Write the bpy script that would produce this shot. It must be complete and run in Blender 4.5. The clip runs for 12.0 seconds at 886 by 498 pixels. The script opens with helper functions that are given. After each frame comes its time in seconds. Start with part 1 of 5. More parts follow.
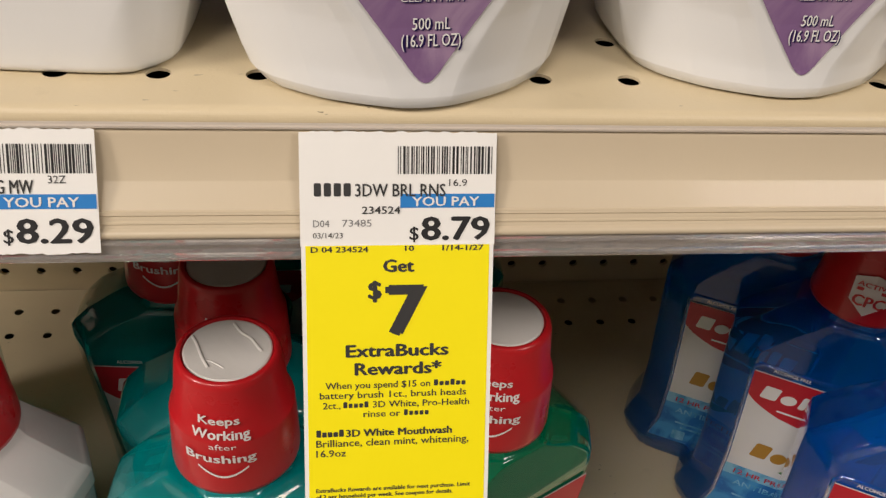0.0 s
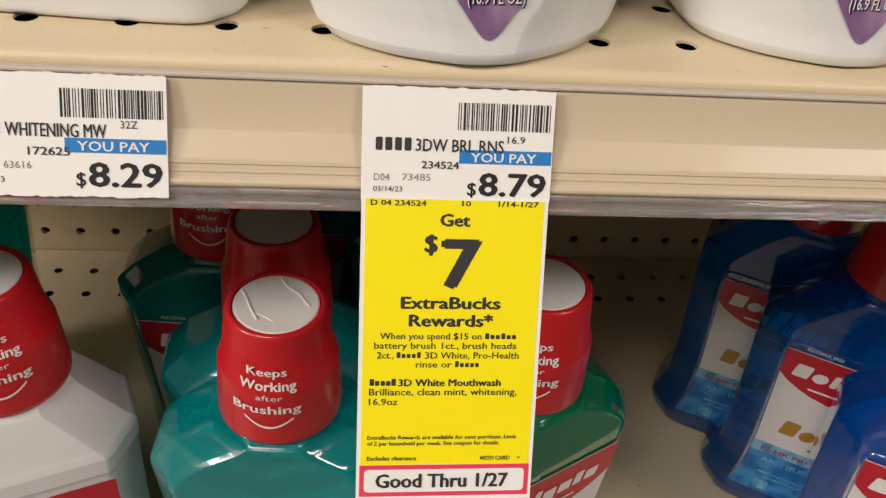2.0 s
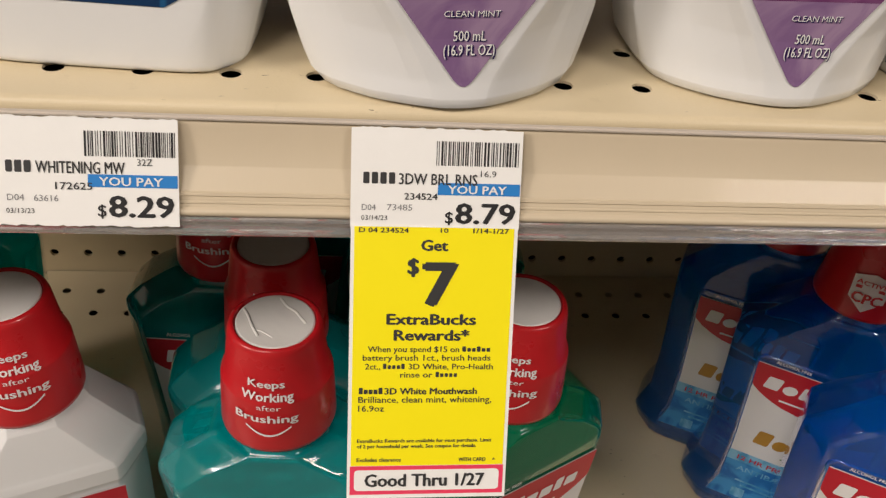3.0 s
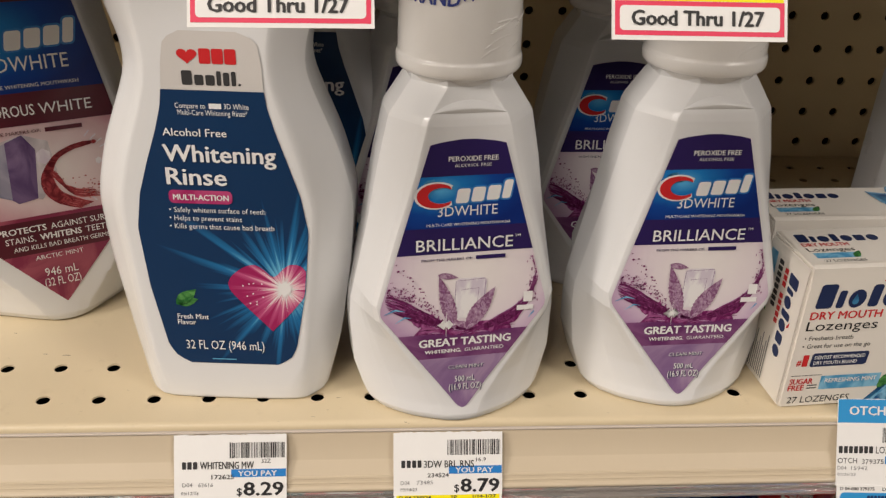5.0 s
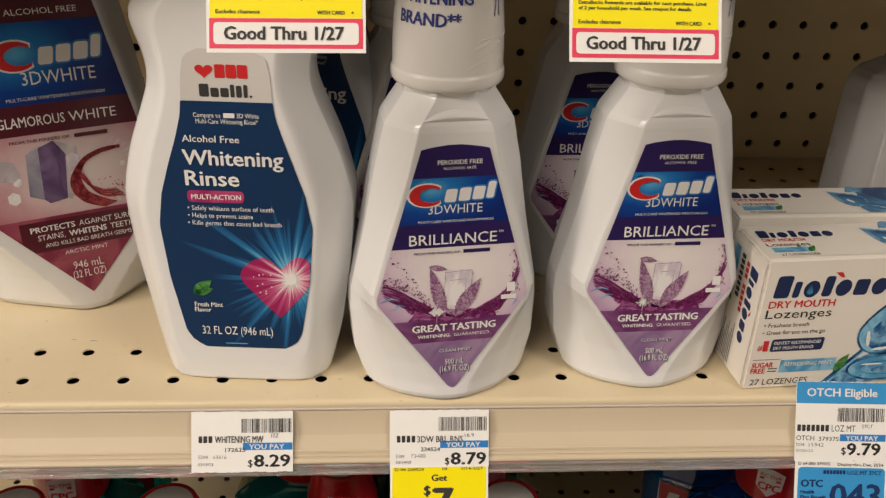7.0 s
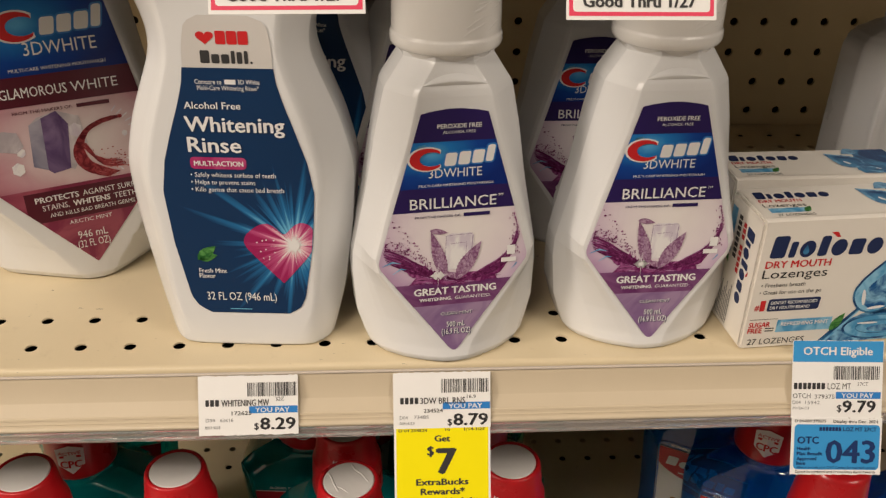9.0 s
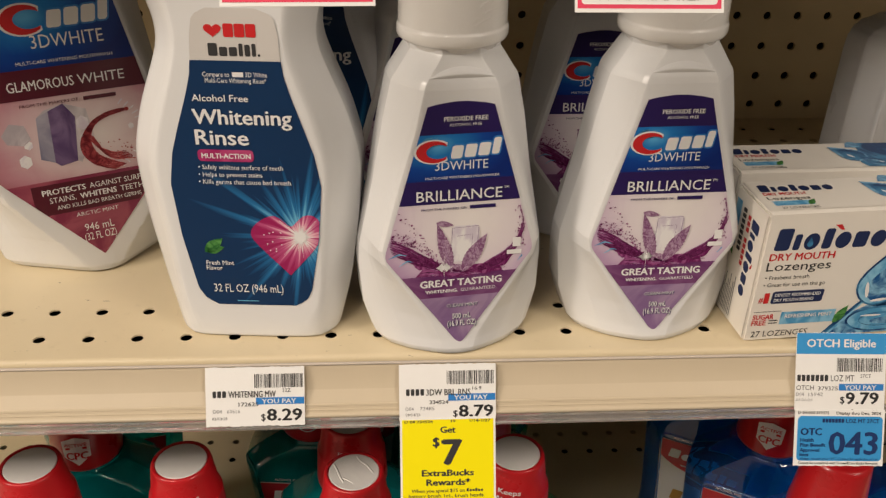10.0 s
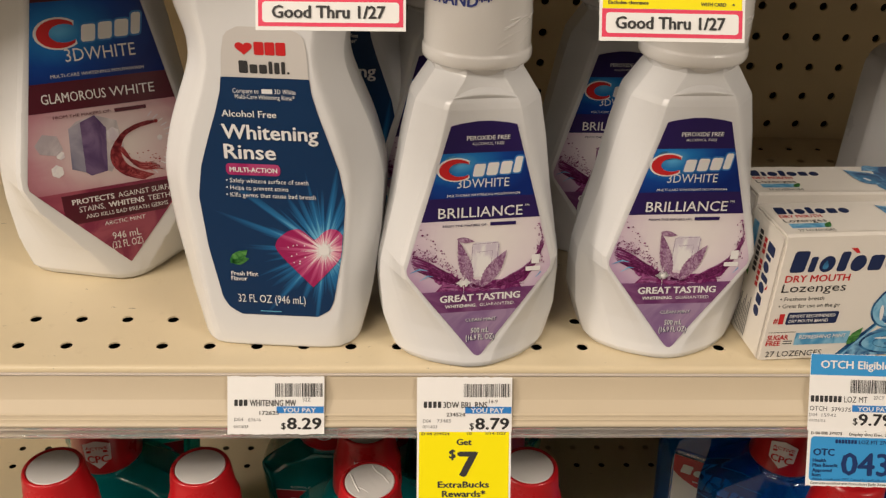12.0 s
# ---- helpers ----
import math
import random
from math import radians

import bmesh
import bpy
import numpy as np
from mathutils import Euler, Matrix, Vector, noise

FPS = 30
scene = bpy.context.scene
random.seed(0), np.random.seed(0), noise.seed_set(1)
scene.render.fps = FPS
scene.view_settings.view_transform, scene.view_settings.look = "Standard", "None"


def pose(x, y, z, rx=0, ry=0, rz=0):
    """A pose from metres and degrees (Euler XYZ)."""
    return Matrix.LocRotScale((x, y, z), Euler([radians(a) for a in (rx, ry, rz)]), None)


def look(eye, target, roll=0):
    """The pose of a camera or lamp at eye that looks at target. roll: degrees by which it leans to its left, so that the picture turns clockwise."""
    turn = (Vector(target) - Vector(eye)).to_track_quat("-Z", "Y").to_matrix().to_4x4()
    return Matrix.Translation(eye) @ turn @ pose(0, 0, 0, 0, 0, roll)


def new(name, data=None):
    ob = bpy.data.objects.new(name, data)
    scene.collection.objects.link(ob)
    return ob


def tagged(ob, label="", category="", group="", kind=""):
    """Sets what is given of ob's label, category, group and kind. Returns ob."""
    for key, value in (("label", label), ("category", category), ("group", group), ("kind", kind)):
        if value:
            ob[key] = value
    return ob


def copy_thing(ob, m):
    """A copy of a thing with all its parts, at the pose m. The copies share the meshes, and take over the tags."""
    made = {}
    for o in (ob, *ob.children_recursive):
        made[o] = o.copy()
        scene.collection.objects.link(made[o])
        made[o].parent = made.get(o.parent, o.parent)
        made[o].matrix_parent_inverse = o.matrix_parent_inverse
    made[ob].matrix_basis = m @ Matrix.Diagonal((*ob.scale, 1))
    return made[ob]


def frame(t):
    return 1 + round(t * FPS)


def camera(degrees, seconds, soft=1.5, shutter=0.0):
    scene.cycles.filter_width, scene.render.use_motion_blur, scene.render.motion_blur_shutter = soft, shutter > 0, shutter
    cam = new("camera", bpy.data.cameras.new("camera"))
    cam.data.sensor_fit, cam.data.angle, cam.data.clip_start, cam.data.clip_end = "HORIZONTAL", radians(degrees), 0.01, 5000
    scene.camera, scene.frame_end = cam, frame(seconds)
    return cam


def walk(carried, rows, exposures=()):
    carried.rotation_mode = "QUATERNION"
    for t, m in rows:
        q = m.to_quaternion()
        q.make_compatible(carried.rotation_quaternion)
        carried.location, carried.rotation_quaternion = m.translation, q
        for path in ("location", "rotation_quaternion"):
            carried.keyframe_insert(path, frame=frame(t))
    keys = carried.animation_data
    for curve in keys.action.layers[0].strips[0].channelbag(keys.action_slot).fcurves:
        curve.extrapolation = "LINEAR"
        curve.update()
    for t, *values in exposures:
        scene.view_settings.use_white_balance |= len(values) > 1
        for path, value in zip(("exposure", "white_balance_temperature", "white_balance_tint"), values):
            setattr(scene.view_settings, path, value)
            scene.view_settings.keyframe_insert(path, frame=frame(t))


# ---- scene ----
cam = camera(54.29, 12.0, soft=1.3)
PATH = [
    (0, (-0.03462, -0.18216, 1.30459), (0.10364, 0.60274, 0.70058), 5.361),
    (0.5, (-0.03773, -0.18249, 1.30133), (0.09226, 0.59689, 0.68840), 5.690),
    (1, (-0.03686, -0.18308, 1.29985), (0.08749, 0.59017, 0.67807), 6.337),
    (1.5, (-0.04279, -0.18606, 1.30158), (0.07550, 0.58554, 0.67657), 6.456),
    (2, (-0.04468, -0.18926, 1.30158), (0.07068, 0.58406, 0.67815), 6.192),
    (2.5, (-0.04148, -0.19231, 1.30488), (0.07581, 0.57896, 0.67927), 6.293),
    (4.3, (-0.04548, -0.27844, 1.41304), (0.03914, 0.58293, 0.91217), 2.937),
    (4.5, (-0.04270, -0.28353, 1.43124), (0.03433, 0.58269, 0.93754), 2.454),
    (5, (-0.04454, -0.30372, 1.45606), (0.02363, 0.57835, 0.98990), 2.036),
    (5.5, (-0.04588, -0.32576, 1.46444), (0.01407, 0.56106, 1.00624), 2.214),
    (6, (-0.04063, -0.33940, 1.47358), (0.01467, 0.54822, 1.01633), 2.297),
    (6.5, (-0.03721, -0.33894, 1.47284), (0.01717, 0.54611, 1.01053), 2.169),
    (7, (-0.03825, -0.34089, 1.47304), (0.01877, 0.54152, 1.00602), 1.741),
    (9, (-0.03884, -0.34877, 1.46985), (0.01779, 0.52104, 0.97974), 1.124),
    (9.5, (-0.04041, -0.34961, 1.46904), (0.01821, 0.51807, 0.97538), 0.983),
    (10, (-0.04204, -0.35121, 1.46975), (0.01473, 0.51571, 0.97455), 1.172),
    (10.5, (-0.04103, -0.35183, 1.47249), (0.01342, 0.51570, 0.97808), 1.643),
    (11, (-0.04374, -0.35220, 1.47266), (0.00780, 0.51784, 0.98238), 1.595),
    (11.5, (-0.04461, -0.35472, 1.47377), (0.00277, 0.51613, 0.98452), 1.584),
    (12, (-0.04617, -0.35672, 1.47672), (-0.00434, 0.51586, 0.99004), 1.780),
]
EXPOSURES = [(0, -0.16, 6500, 10), (0.6, -0.03, 6500, 10), (1.6, 0.0, 6500, 10), (2.0, -0.15, 6500, 10), (2.5, -0.20, 6500, 10), (4.4, 0.09, 6300, 10), (5.0, -0.14, 6400, 10), (5.5, -0.20, 6500, 10), (7.0, -0.20, 6800, 10), (9.5, -0.19, 6900, 10), (12, -0.13, 6900, 10)]
walk(cam, [(t, look(eye, target, roll)) for t, eye, target, roll in PATH], EXPOSURES)

# ---- light ----
world = bpy.data.worlds.new("store")
scene.world = world
world.use_nodes = True
world.node_tree.nodes["Background"].inputs[0].default_value = (1.0, 0.93, 0.82, 1)
world.node_tree.nodes["Background"].inputs[1].default_value = 0.01


def ceiling_lamp(x, y, power, sx, sy):
    data = bpy.data.lights.new("fluorescent_lamp", "AREA")
    data.shape, data.size, data.size_y, data.energy = "RECTANGLE", sx, sy, power
    data.color = (1.0, 0.895, 0.80)
    lamp = new("fluorescent_lamp", data)
    lamp.location = (x, y, 2.93)


LAMPS = [(-2.95, -1.25, 140.0), (-0.95, -1.3, 34.0), (1.75, -1.5, 44.0)]
for lx, ly, power in LAMPS:
    ceiling_lamp(lx, ly, power, 1.15, 0.6)


# ---- materials ----
def mat(name, col, rough=0.5, metal=0.0, var=0.06, scale=60.0, bump=0.0, bscale=400.0, coat=0.0, trans=0.0, ior=1.45, dirt=0.0, dirt_col=(0.2, 0.16, 0.1), stretch=(1, 1, 1), specks=0.0, bdist=0.001):
    m = bpy.data.materials.new(name)
    m.use_nodes = True
    nt = m.node_tree
    bsdf = nt.nodes["Principled BSDF"]
    bsdf.inputs["Roughness"].default_value = rough
    bsdf.inputs["Metallic"].default_value = metal
    bsdf.inputs["Coat Weight"].default_value = coat
    bsdf.inputs["Coat Roughness"].default_value = 0.08
    bsdf.inputs["Transmission Weight"].default_value = trans
    bsdf.inputs["IOR"].default_value = ior
    tc = nt.nodes.new("ShaderNodeTexCoord")
    mp = nt.nodes.new("ShaderNodeMapping")
    mp.inputs["Scale"].default_value = stretch
    nt.links.new(tc.outputs["Object"], mp.inputs["Vector"])
    noise1 = nt.nodes.new("ShaderNodeTexNoise")
    noise1.inputs["Scale"].default_value = scale
    noise1.inputs["Detail"].default_value = 5
    nt.links.new(mp.outputs[0], noise1.inputs["Vector"])
    mix = nt.nodes.new("ShaderNodeMix")
    mix.data_type = "RGBA"
    lo = [c * (1 - var) for c in col]
    hi = [min(1, c * (1 + var)) for c in col]
    mix.inputs[6].default_value, mix.inputs[7].default_value = (*lo, 1), (*hi, 1)
    nt.links.new(noise1.outputs["Fac"], mix.inputs[0])
    out = mix.outputs[2]
    if dirt > 0:
        n2 = nt.nodes.new("ShaderNodeTexNoise")
        n2.inputs["Scale"].default_value = scale * 2.7
        n2.inputs["Detail"].default_value = 8
        n2.inputs["Roughness"].default_value = 0.7
        nt.links.new(mp.outputs[0], n2.inputs["Vector"])
        ramp = nt.nodes.new("ShaderNodeValToRGB")
        ramp.color_ramp.elements[0].position = 0.60
        ramp.color_ramp.elements[1].position = 0.78
        ramp.color_ramp.elements[1].color = (dirt, dirt, dirt, 1)
        nt.links.new(n2.outputs["Fac"], ramp.inputs[0])
        m2 = nt.nodes.new("ShaderNodeMix")
        m2.data_type = "RGBA"
        m2.inputs[7].default_value = (*dirt_col, 1)
        nt.links.new(ramp.outputs[0], m2.inputs[0])
        nt.links.new(out, m2.inputs[6])
        out = m2.outputs[2]
    if specks > 0:
        # small dark scuffs, longer along the shelf, gathered in patches
        sm = nt.nodes.new("ShaderNodeMapping")
        sm.inputs["Scale"].default_value = (0.45, 1.6, 1.6)
        nt.links.new(tc.outputs["Object"], sm.inputs["Vector"])
        fine, patch = nt.nodes.new("ShaderNodeTexNoise"), nt.nodes.new("ShaderNodeTexNoise")
        fine.inputs["Scale"].default_value, fine.inputs["Detail"].default_value = 420, 3
        patch.inputs["Scale"].default_value, patch.inputs["Detail"].default_value = 26, 2
        both = nt.nodes.new("ShaderNodeMath")
        both.operation = "MULTIPLY_ADD"
        both.inputs[1].default_value = 0.45
        nt.links.new(sm.outputs[0], fine.inputs["Vector"])
        nt.links.new(tc.outputs["Object"], patch.inputs["Vector"])
        nt.links.new(patch.outputs["Fac"], both.inputs[0])
        nt.links.new(fine.outputs["Fac"], both.inputs[2])
        cut = nt.nodes.new("ShaderNodeMapRange")
        cut.inputs["From Min"].default_value, cut.inputs["From Max"].default_value = 0.975, 1.01
        cut.inputs["To Max"].default_value = specks
        nt.links.new(both.outputs[0], cut.inputs["Value"])
        m3 = nt.nodes.new("ShaderNodeMix")
        m3.data_type = "RGBA"
        m3.inputs[7].default_value = (0.10, 0.075, 0.05, 1)
        nt.links.new(cut.outputs[0], m3.inputs[0])
        nt.links.new(out, m3.inputs[6])
        out = m3.outputs[2]
    nt.links.new(out, bsdf.inputs["Base Color"])
    rr = nt.nodes.new("ShaderNodeMapRange")
    rr.inputs["To Min"].default_value, rr.inputs["To Max"].default_value = max(0, rough - 0.05), min(1, rough + 0.07)
    nt.links.new(noise1.outputs["Fac"], rr.inputs["Value"])
    nt.links.new(rr.outputs[0], bsdf.inputs["Roughness"])
    if bump > 0:
        n3 = nt.nodes.new("ShaderNodeTexNoise")
        n3.inputs["Scale"].default_value = bscale
        n3.inputs["Detail"].default_value = 4
        nt.links.new(mp.outputs[0], n3.inputs["Vector"])
        bp = nt.nodes.new("ShaderNodeBump")
        bp.inputs["Strength"].default_value = bump
        bp.inputs["Distance"].default_value = bdist
        nt.links.new(n3.outputs["Fac"], bp.inputs["Height"])
        nt.links.new(bp.outputs[0], bsdf.inputs["Normal"])
    return m


def two_tone(name, a, b, scale=90.0, rough=0.3, lo=0.4, hi=0.6, dist=1.5):
    """Printed artwork: two inks that run into each other."""
    m = mat(name, a, rough)
    m.node_tree.nodes["Principled BSDF"].inputs["Specular IOR Level"].default_value = 0.3
    nt = m.node_tree
    bsdf = nt.nodes["Principled BSDF"]
    tc = nt.nodes.new("ShaderNodeTexCoord")
    n = nt.nodes.new("ShaderNodeTexNoise")
    n.inputs["Scale"].default_value, n.inputs["Detail"].default_value, n.inputs["Distortion"].default_value = scale, 6, dist
    ramp = nt.nodes.new("ShaderNodeValToRGB")
    ramp.color_ramp.elements[0].position, ramp.color_ramp.elements[1].position = lo, hi
    ramp.color_ramp.elements[0].color, ramp.color_ramp.elements[1].color = (*a, 1), (*b, 1)
    nt.links.new(tc.outputs["Object"], n.inputs["Vector"])
    nt.links.new(n.outputs["Fac"], ramp.inputs[0])
    nt.links.new(ramp.outputs[0], bsdf.inputs["Base Color"])
    return m


def gradient_ink(name, cx, cz, rx, rz, stops, grain=0.25, scale=60.0, rough=0.32):
    """Printed artwork that shades outwards from a centre, broken up by cloudy grain."""
    m = mat(name, stops[0][1], rough)
    nt = m.node_tree
    bsdf = nt.nodes["Principled BSDF"]
    bsdf.inputs["Specular IOR Level"].default_value = 0.3
    tc, mp = nt.nodes.new("ShaderNodeTexCoord"), nt.nodes.new("ShaderNodeMapping")
    mp.inputs["Location"].default_value = (-cx / rx, 0, -cz / rz)
    mp.inputs["Scale"].default_value = (1 / rx, 0, 1 / rz)
    nt.links.new(tc.outputs["Object"], mp.inputs["Vector"])
    size = nt.nodes.new("ShaderNodeVectorMath")
    size.operation = "LENGTH"
    nt.links.new(mp.outputs[0], size.inputs[0])
    cloud = nt.nodes.new("ShaderNodeTexNoise")
    cloud.inputs["Scale"].default_value, cloud.inputs["Detail"].default_value, cloud.inputs["Distortion"].default_value = scale, 6, 1.2
    nt.links.new(tc.outputs["Object"], cloud.inputs["Vector"])
    add = nt.nodes.new("ShaderNodeMath")
    add.operation = "MULTIPLY_ADD"
    add.inputs[1].default_value = grain
    nt.links.new(cloud.outputs["Fac"], add.inputs[0])
    nt.links.new(size.outputs["Value"], add.inputs[2])
    ramp = nt.nodes.new("ShaderNodeValToRGB")
    el = ramp.color_ramp.elements
    el[0].position, el[0].color = stops[0][0], (*stops[0][1], 1)
    el[1].position, el[1].color = stops[-1][0], (*stops[-1][1], 1)
    for pos, col in stops[1:-1]:
        el.new(pos).color = (*col, 1)
    nt.links.new(add.outputs[0], ramp.inputs[0])
    nt.links.new(ramp.outputs[0], bsdf.inputs["Base Color"])
    return m


def burst_ink(name, cx, cz, reach, stops):
    """Printed light burst: pale centre and uneven rays that fade into the field."""
    m = mat(name, (0.01, 0.1, 0.3), 0.35)
    nt = m.node_tree
    bsdf = nt.nodes["Principled BSDF"]
    tc, sep = nt.nodes.new("ShaderNodeTexCoord"), nt.nodes.new("ShaderNodeSeparateXYZ")
    nt.links.new(tc.outputs["Object"], sep.inputs[0])

    def calc(op, a, b_=None):
        n = nt.nodes.new("ShaderNodeMath")
        n.operation = op
        for k, v in enumerate((a, b_)):
            if v is None:
                continue
            if isinstance(v, (int, float)):
                n.inputs[k].default_value = v
            else:
                nt.links.new(v, n.inputs[k])
        return n.outputs[0]

    dx, dz = calc("SUBTRACT", sep.outputs[0], cx), calc("SUBTRACT", sep.outputs[2], cz)
    far = calc("SQRT", calc("ADD", calc("MULTIPLY", dx, dx), calc("MULTIPLY", dz, dz)))
    turn = calc("ARCTAN2", dz, dx)
    rays = nt.nodes.new("ShaderNodeTexNoise")
    rays.noise_dimensions = "1D"
    rays.inputs["Scale"].default_value, rays.inputs["Detail"].default_value = 5.5, 4
    nt.links.new(turn, rays.inputs["W"])
    fade = calc("DIVIDE", far, calc("MULTIPLY", calc("POWER", rays.outputs["Fac"], 1.6), reach * 3.0))
    ramp = nt.nodes.new("ShaderNodeValToRGB")
    el = ramp.color_ramp.elements
    el[0].position, el[0].color = stops[0][0], (*stops[0][1], 1)
    el[1].position, el[1].color = stops[-1][0], (*stops[-1][1], 1)
    for pos, col in stops[1:-1]:
        el.new(pos).color = (*col, 1)
    nt.links.new(fade, ramp.inputs[0])
    nt.links.new(ramp.outputs[0], bsdf.inputs["Base Color"])
    return m


CREAM = mat("cream_enamel", (0.685, 0.58, 0.395), 0.36, var=0.05, scale=25, bump=0.08, bscale=900, dirt=0.30, dirt_col=(0.40, 0.31, 0.20), specks=0.85)
CREAM_RAIL = mat("cream_rail", (0.61, 0.52, 0.385), 0.36, var=0.035, scale=22, bump=0.03, coat=0.12, stretch=(1, 0.15, 0.15))
PEG = mat("cream_pegboard", (0.66, 0.545, 0.355), 0.6, var=0.08, scale=14, bump=0.1, bscale=500)
# near-black for sheets behind punched holes: the shade in them, put in as colour
HOLE_SHADE = mat("hole_shade", (0.03, 0.026, 0.02), 0.8)
CLEAR_TOP = mat("clear_top_vinyl", (0.80, 0.72, 0.64), 0.10, trans=0.30, coat=1.0, var=0.02, bump=0.04, bscale=200)
CLEAR = mat("clear_vinyl", (0.80, 0.76, 0.74), 0.06, trans=0.8, coat=1.0, var=0.02, bump=0.05, bscale=200)
WHITE = mat("white_bottle_plastic", (0.745, 0.755, 0.765), 0.22, var=0.02, scale=30, bump=0.04, bscale=250, dirt=0.05, dirt_col=(0.5, 0.47, 0.44))
WRAP = mat("white_shrink_wrap", (0.80, 0.79, 0.77), 0.24, var=0.02, scale=40, bump=0.3, bscale=70, coat=0.4, stretch=(1, 1, 0.7), bdist=0.0018)
CARD = mat("white_tag_paper", (0.86, 0.86, 0.85), 0.6, var=0.02, scale=120, bump=0.05)
YELLOW = mat("yellow_ink", (0.95, 0.83, 0.0), 0.55, var=0.02, scale=120)
INK = mat("black_ink", (0.018, 0.018, 0.02), 0.5, var=0.1)
INK_SOFT = mat("grey_ink", (0.035, 0.035, 0.037), 0.55, var=0.1)
INK_PALE = mat("pale_grey_ink", (0.22, 0.22, 0.23), 0.55, var=0.1)
PAY_BLUE = mat("tag_blue_ink", (0.02, 0.21, 0.60), 0.5, var=0.03)
OTC_BLUE = mat("bright_blue_ink", (0.03, 0.30, 0.66), 0.5, var=0.03)
NAVY_ON_BLUE = mat("navy_ink", (0.006, 0.03, 0.13), 0.5, var=0.05)
PINK_RED = mat("pink_red_ink", (0.80, 0.05, 0.12), 0.5, var=0.03)
WHITE_INK = mat("white_ink", (0.80, 0.80, 0.80), 0.4, var=0.02)
PURPLE = mat("purple_foil_ink", (0.022, 0.010, 0.095), 0.32, var=0.12, scale=50)
BLUE = gradient_ink("blue_foil_ink", -0.012, 0.113, 0.040, 0.022, [(0.1, (0.10, 0.42, 0.75)), (0.3, (0.015, 0.20, 0.56)), (0.65, (0.005, 0.055, 0.30)), (1.0, (0.004, 0.022, 0.17))], grain=0.15, scale=70)
BLUE_LARGE = gradient_ink("large_blue_foil_ink", -0.016, 0.151, 0.055, 0.034, [(0.1, (0.10, 0.42, 0.75)), (0.3, (0.015, 0.20, 0.56)), (0.65, (0.005, 0.055, 0.30)), (1.0, (0.004, 0.022, 0.17))], grain=0.15, scale=50)
MAROON = mat("maroon_foil_ink", (0.085, 0.008, 0.02), 0.32, var=0.12, scale=50)
LILAC_ART = gradient_ink("lilac_art", 0.004, 0.074, 0.060, 0.052, [(0.18, (0.82, 0.78, 0.77)), (0.50, (0.74, 0.67, 0.71)), (0.78, (0.56, 0.42, 0.56)), (1.0, (0.34, 0.18, 0.36))], grain=0.22, scale=55)
SPLASH = two_tone("plum_splash", (0.14, 0.009, 0.090), (0.38, 0.12, 0.30), scale=160, lo=0.42, hi=0.7, dist=3)
LILAC_TIP = two_tone("lilac_tip", (0.22, 0.125, 0.27), (0.34, 0.23, 0.37), scale=40)
LEAF_PURPLE = two_tone("plum_leaf", (0.20, 0.07, 0.17), (0.48, 0.34, 0.46), scale=420, lo=0.4, hi=0.66)
ICE = two_tone("ice_white", (0.62, 0.56, 0.65), (0.80, 0.79, 0.80), scale=70)
PINK_ART = gradient_ink("pink_art", 0.004, 0.086, 0.075, 0.052, [(0.2, (0.74, 0.67, 0.66)), (0.5, (0.66, 0.50, 0.52)), (0.75, (0.50, 0.24, 0.29)), (1.0, (0.32, 0.08, 0.12))], grain=0.22, scale=45)
PINK_TIP = two_tone("pink_tip", (0.22, 0.03, 0.07), (0.34, 0.08, 0.12), scale=40)
GEM = two_tone("gem_art", (0.16, 0.16, 0.24), (0.40, 0.38, 0.46), scale=45, lo=0.35, hi=0.65)
GEM_DARK = two_tone("gem_dark_art", (0.07, 0.035, 0.12), (0.22, 0.15, 0.28), scale=50, lo=0.35, hi=0.65)
GEM_PALE = two_tone("gem_pale_art", (0.42, 0.38, 0.42), (0.66, 0.62, 0.64), scale=50, lo=0.35, hi=0.65)
SWIRL_DARK = two_tone("dark_red_swirl", (0.15, 0.012, 0.02), (0.34, 0.05, 0.06), scale=150, dist=3)
SPLASH_DEEP = two_tone("deep_plum_splash", (0.075, 0.004, 0.045), (0.18, 0.03, 0.13), scale=220, lo=0.4, hi=0.65, dist=3)
SPLASH_PALE = two_tone("pale_plum_splash", (0.28, 0.12, 0.29), (0.52, 0.36, 0.52), scale=220, lo=0.4, hi=0.65, dist=3)
RED_SPLASH = two_tone("red_splash", (0.28, 0.03, 0.035), (0.55, 0.17, 0.17), scale=120, dist=3)
LOGO_RED = mat("logo_red_ink", (0.60, 0.02, 0.025), 0.3, var=0.05, coat=0.3)
BLOCK_BLUE = mat("logo_blue_ink", (0.03, 0.20, 0.55), 0.3, var=0.05)
BURST = two_tone("burst_cyan_ink", (0.03, 0.22, 0.45), (0.15, 0.45, 0.68), scale=60, rough=0.3)
GREY_BAND = mat("light_grey_ink", (0.62, 0.60, 0.58), 0.4, var=0.02)
MAGENTA = two_tone("magenta_ink", (0.36, 0.02, 0.12), (0.50, 0.07, 0.20), scale=60)
LEAF_GREEN = two_tone("green_leaf_ink", (0.02, 0.13, 0.03), (0.10, 0.30, 0.08), scale=200)
CARTON = mat("white_carton", (0.78, 0.745, 0.685), 0.42, var=0.02, scale=50, bump=0.05, bscale=300)
BOX_NAVY = mat("carton_navy_ink", (0.012, 0.025, 0.09), 0.4)
SKY_INK = two_tone("carton_sky_ink", (0.07, 0.30, 0.54), (0.24, 0.52, 0.72), scale=80)
WATER_INK = two_tone("carton_water_ink", (0.008, 0.09, 0.27), (0.25, 0.52, 0.72), scale=70, lo=0.38, hi=0.66, dist=3)
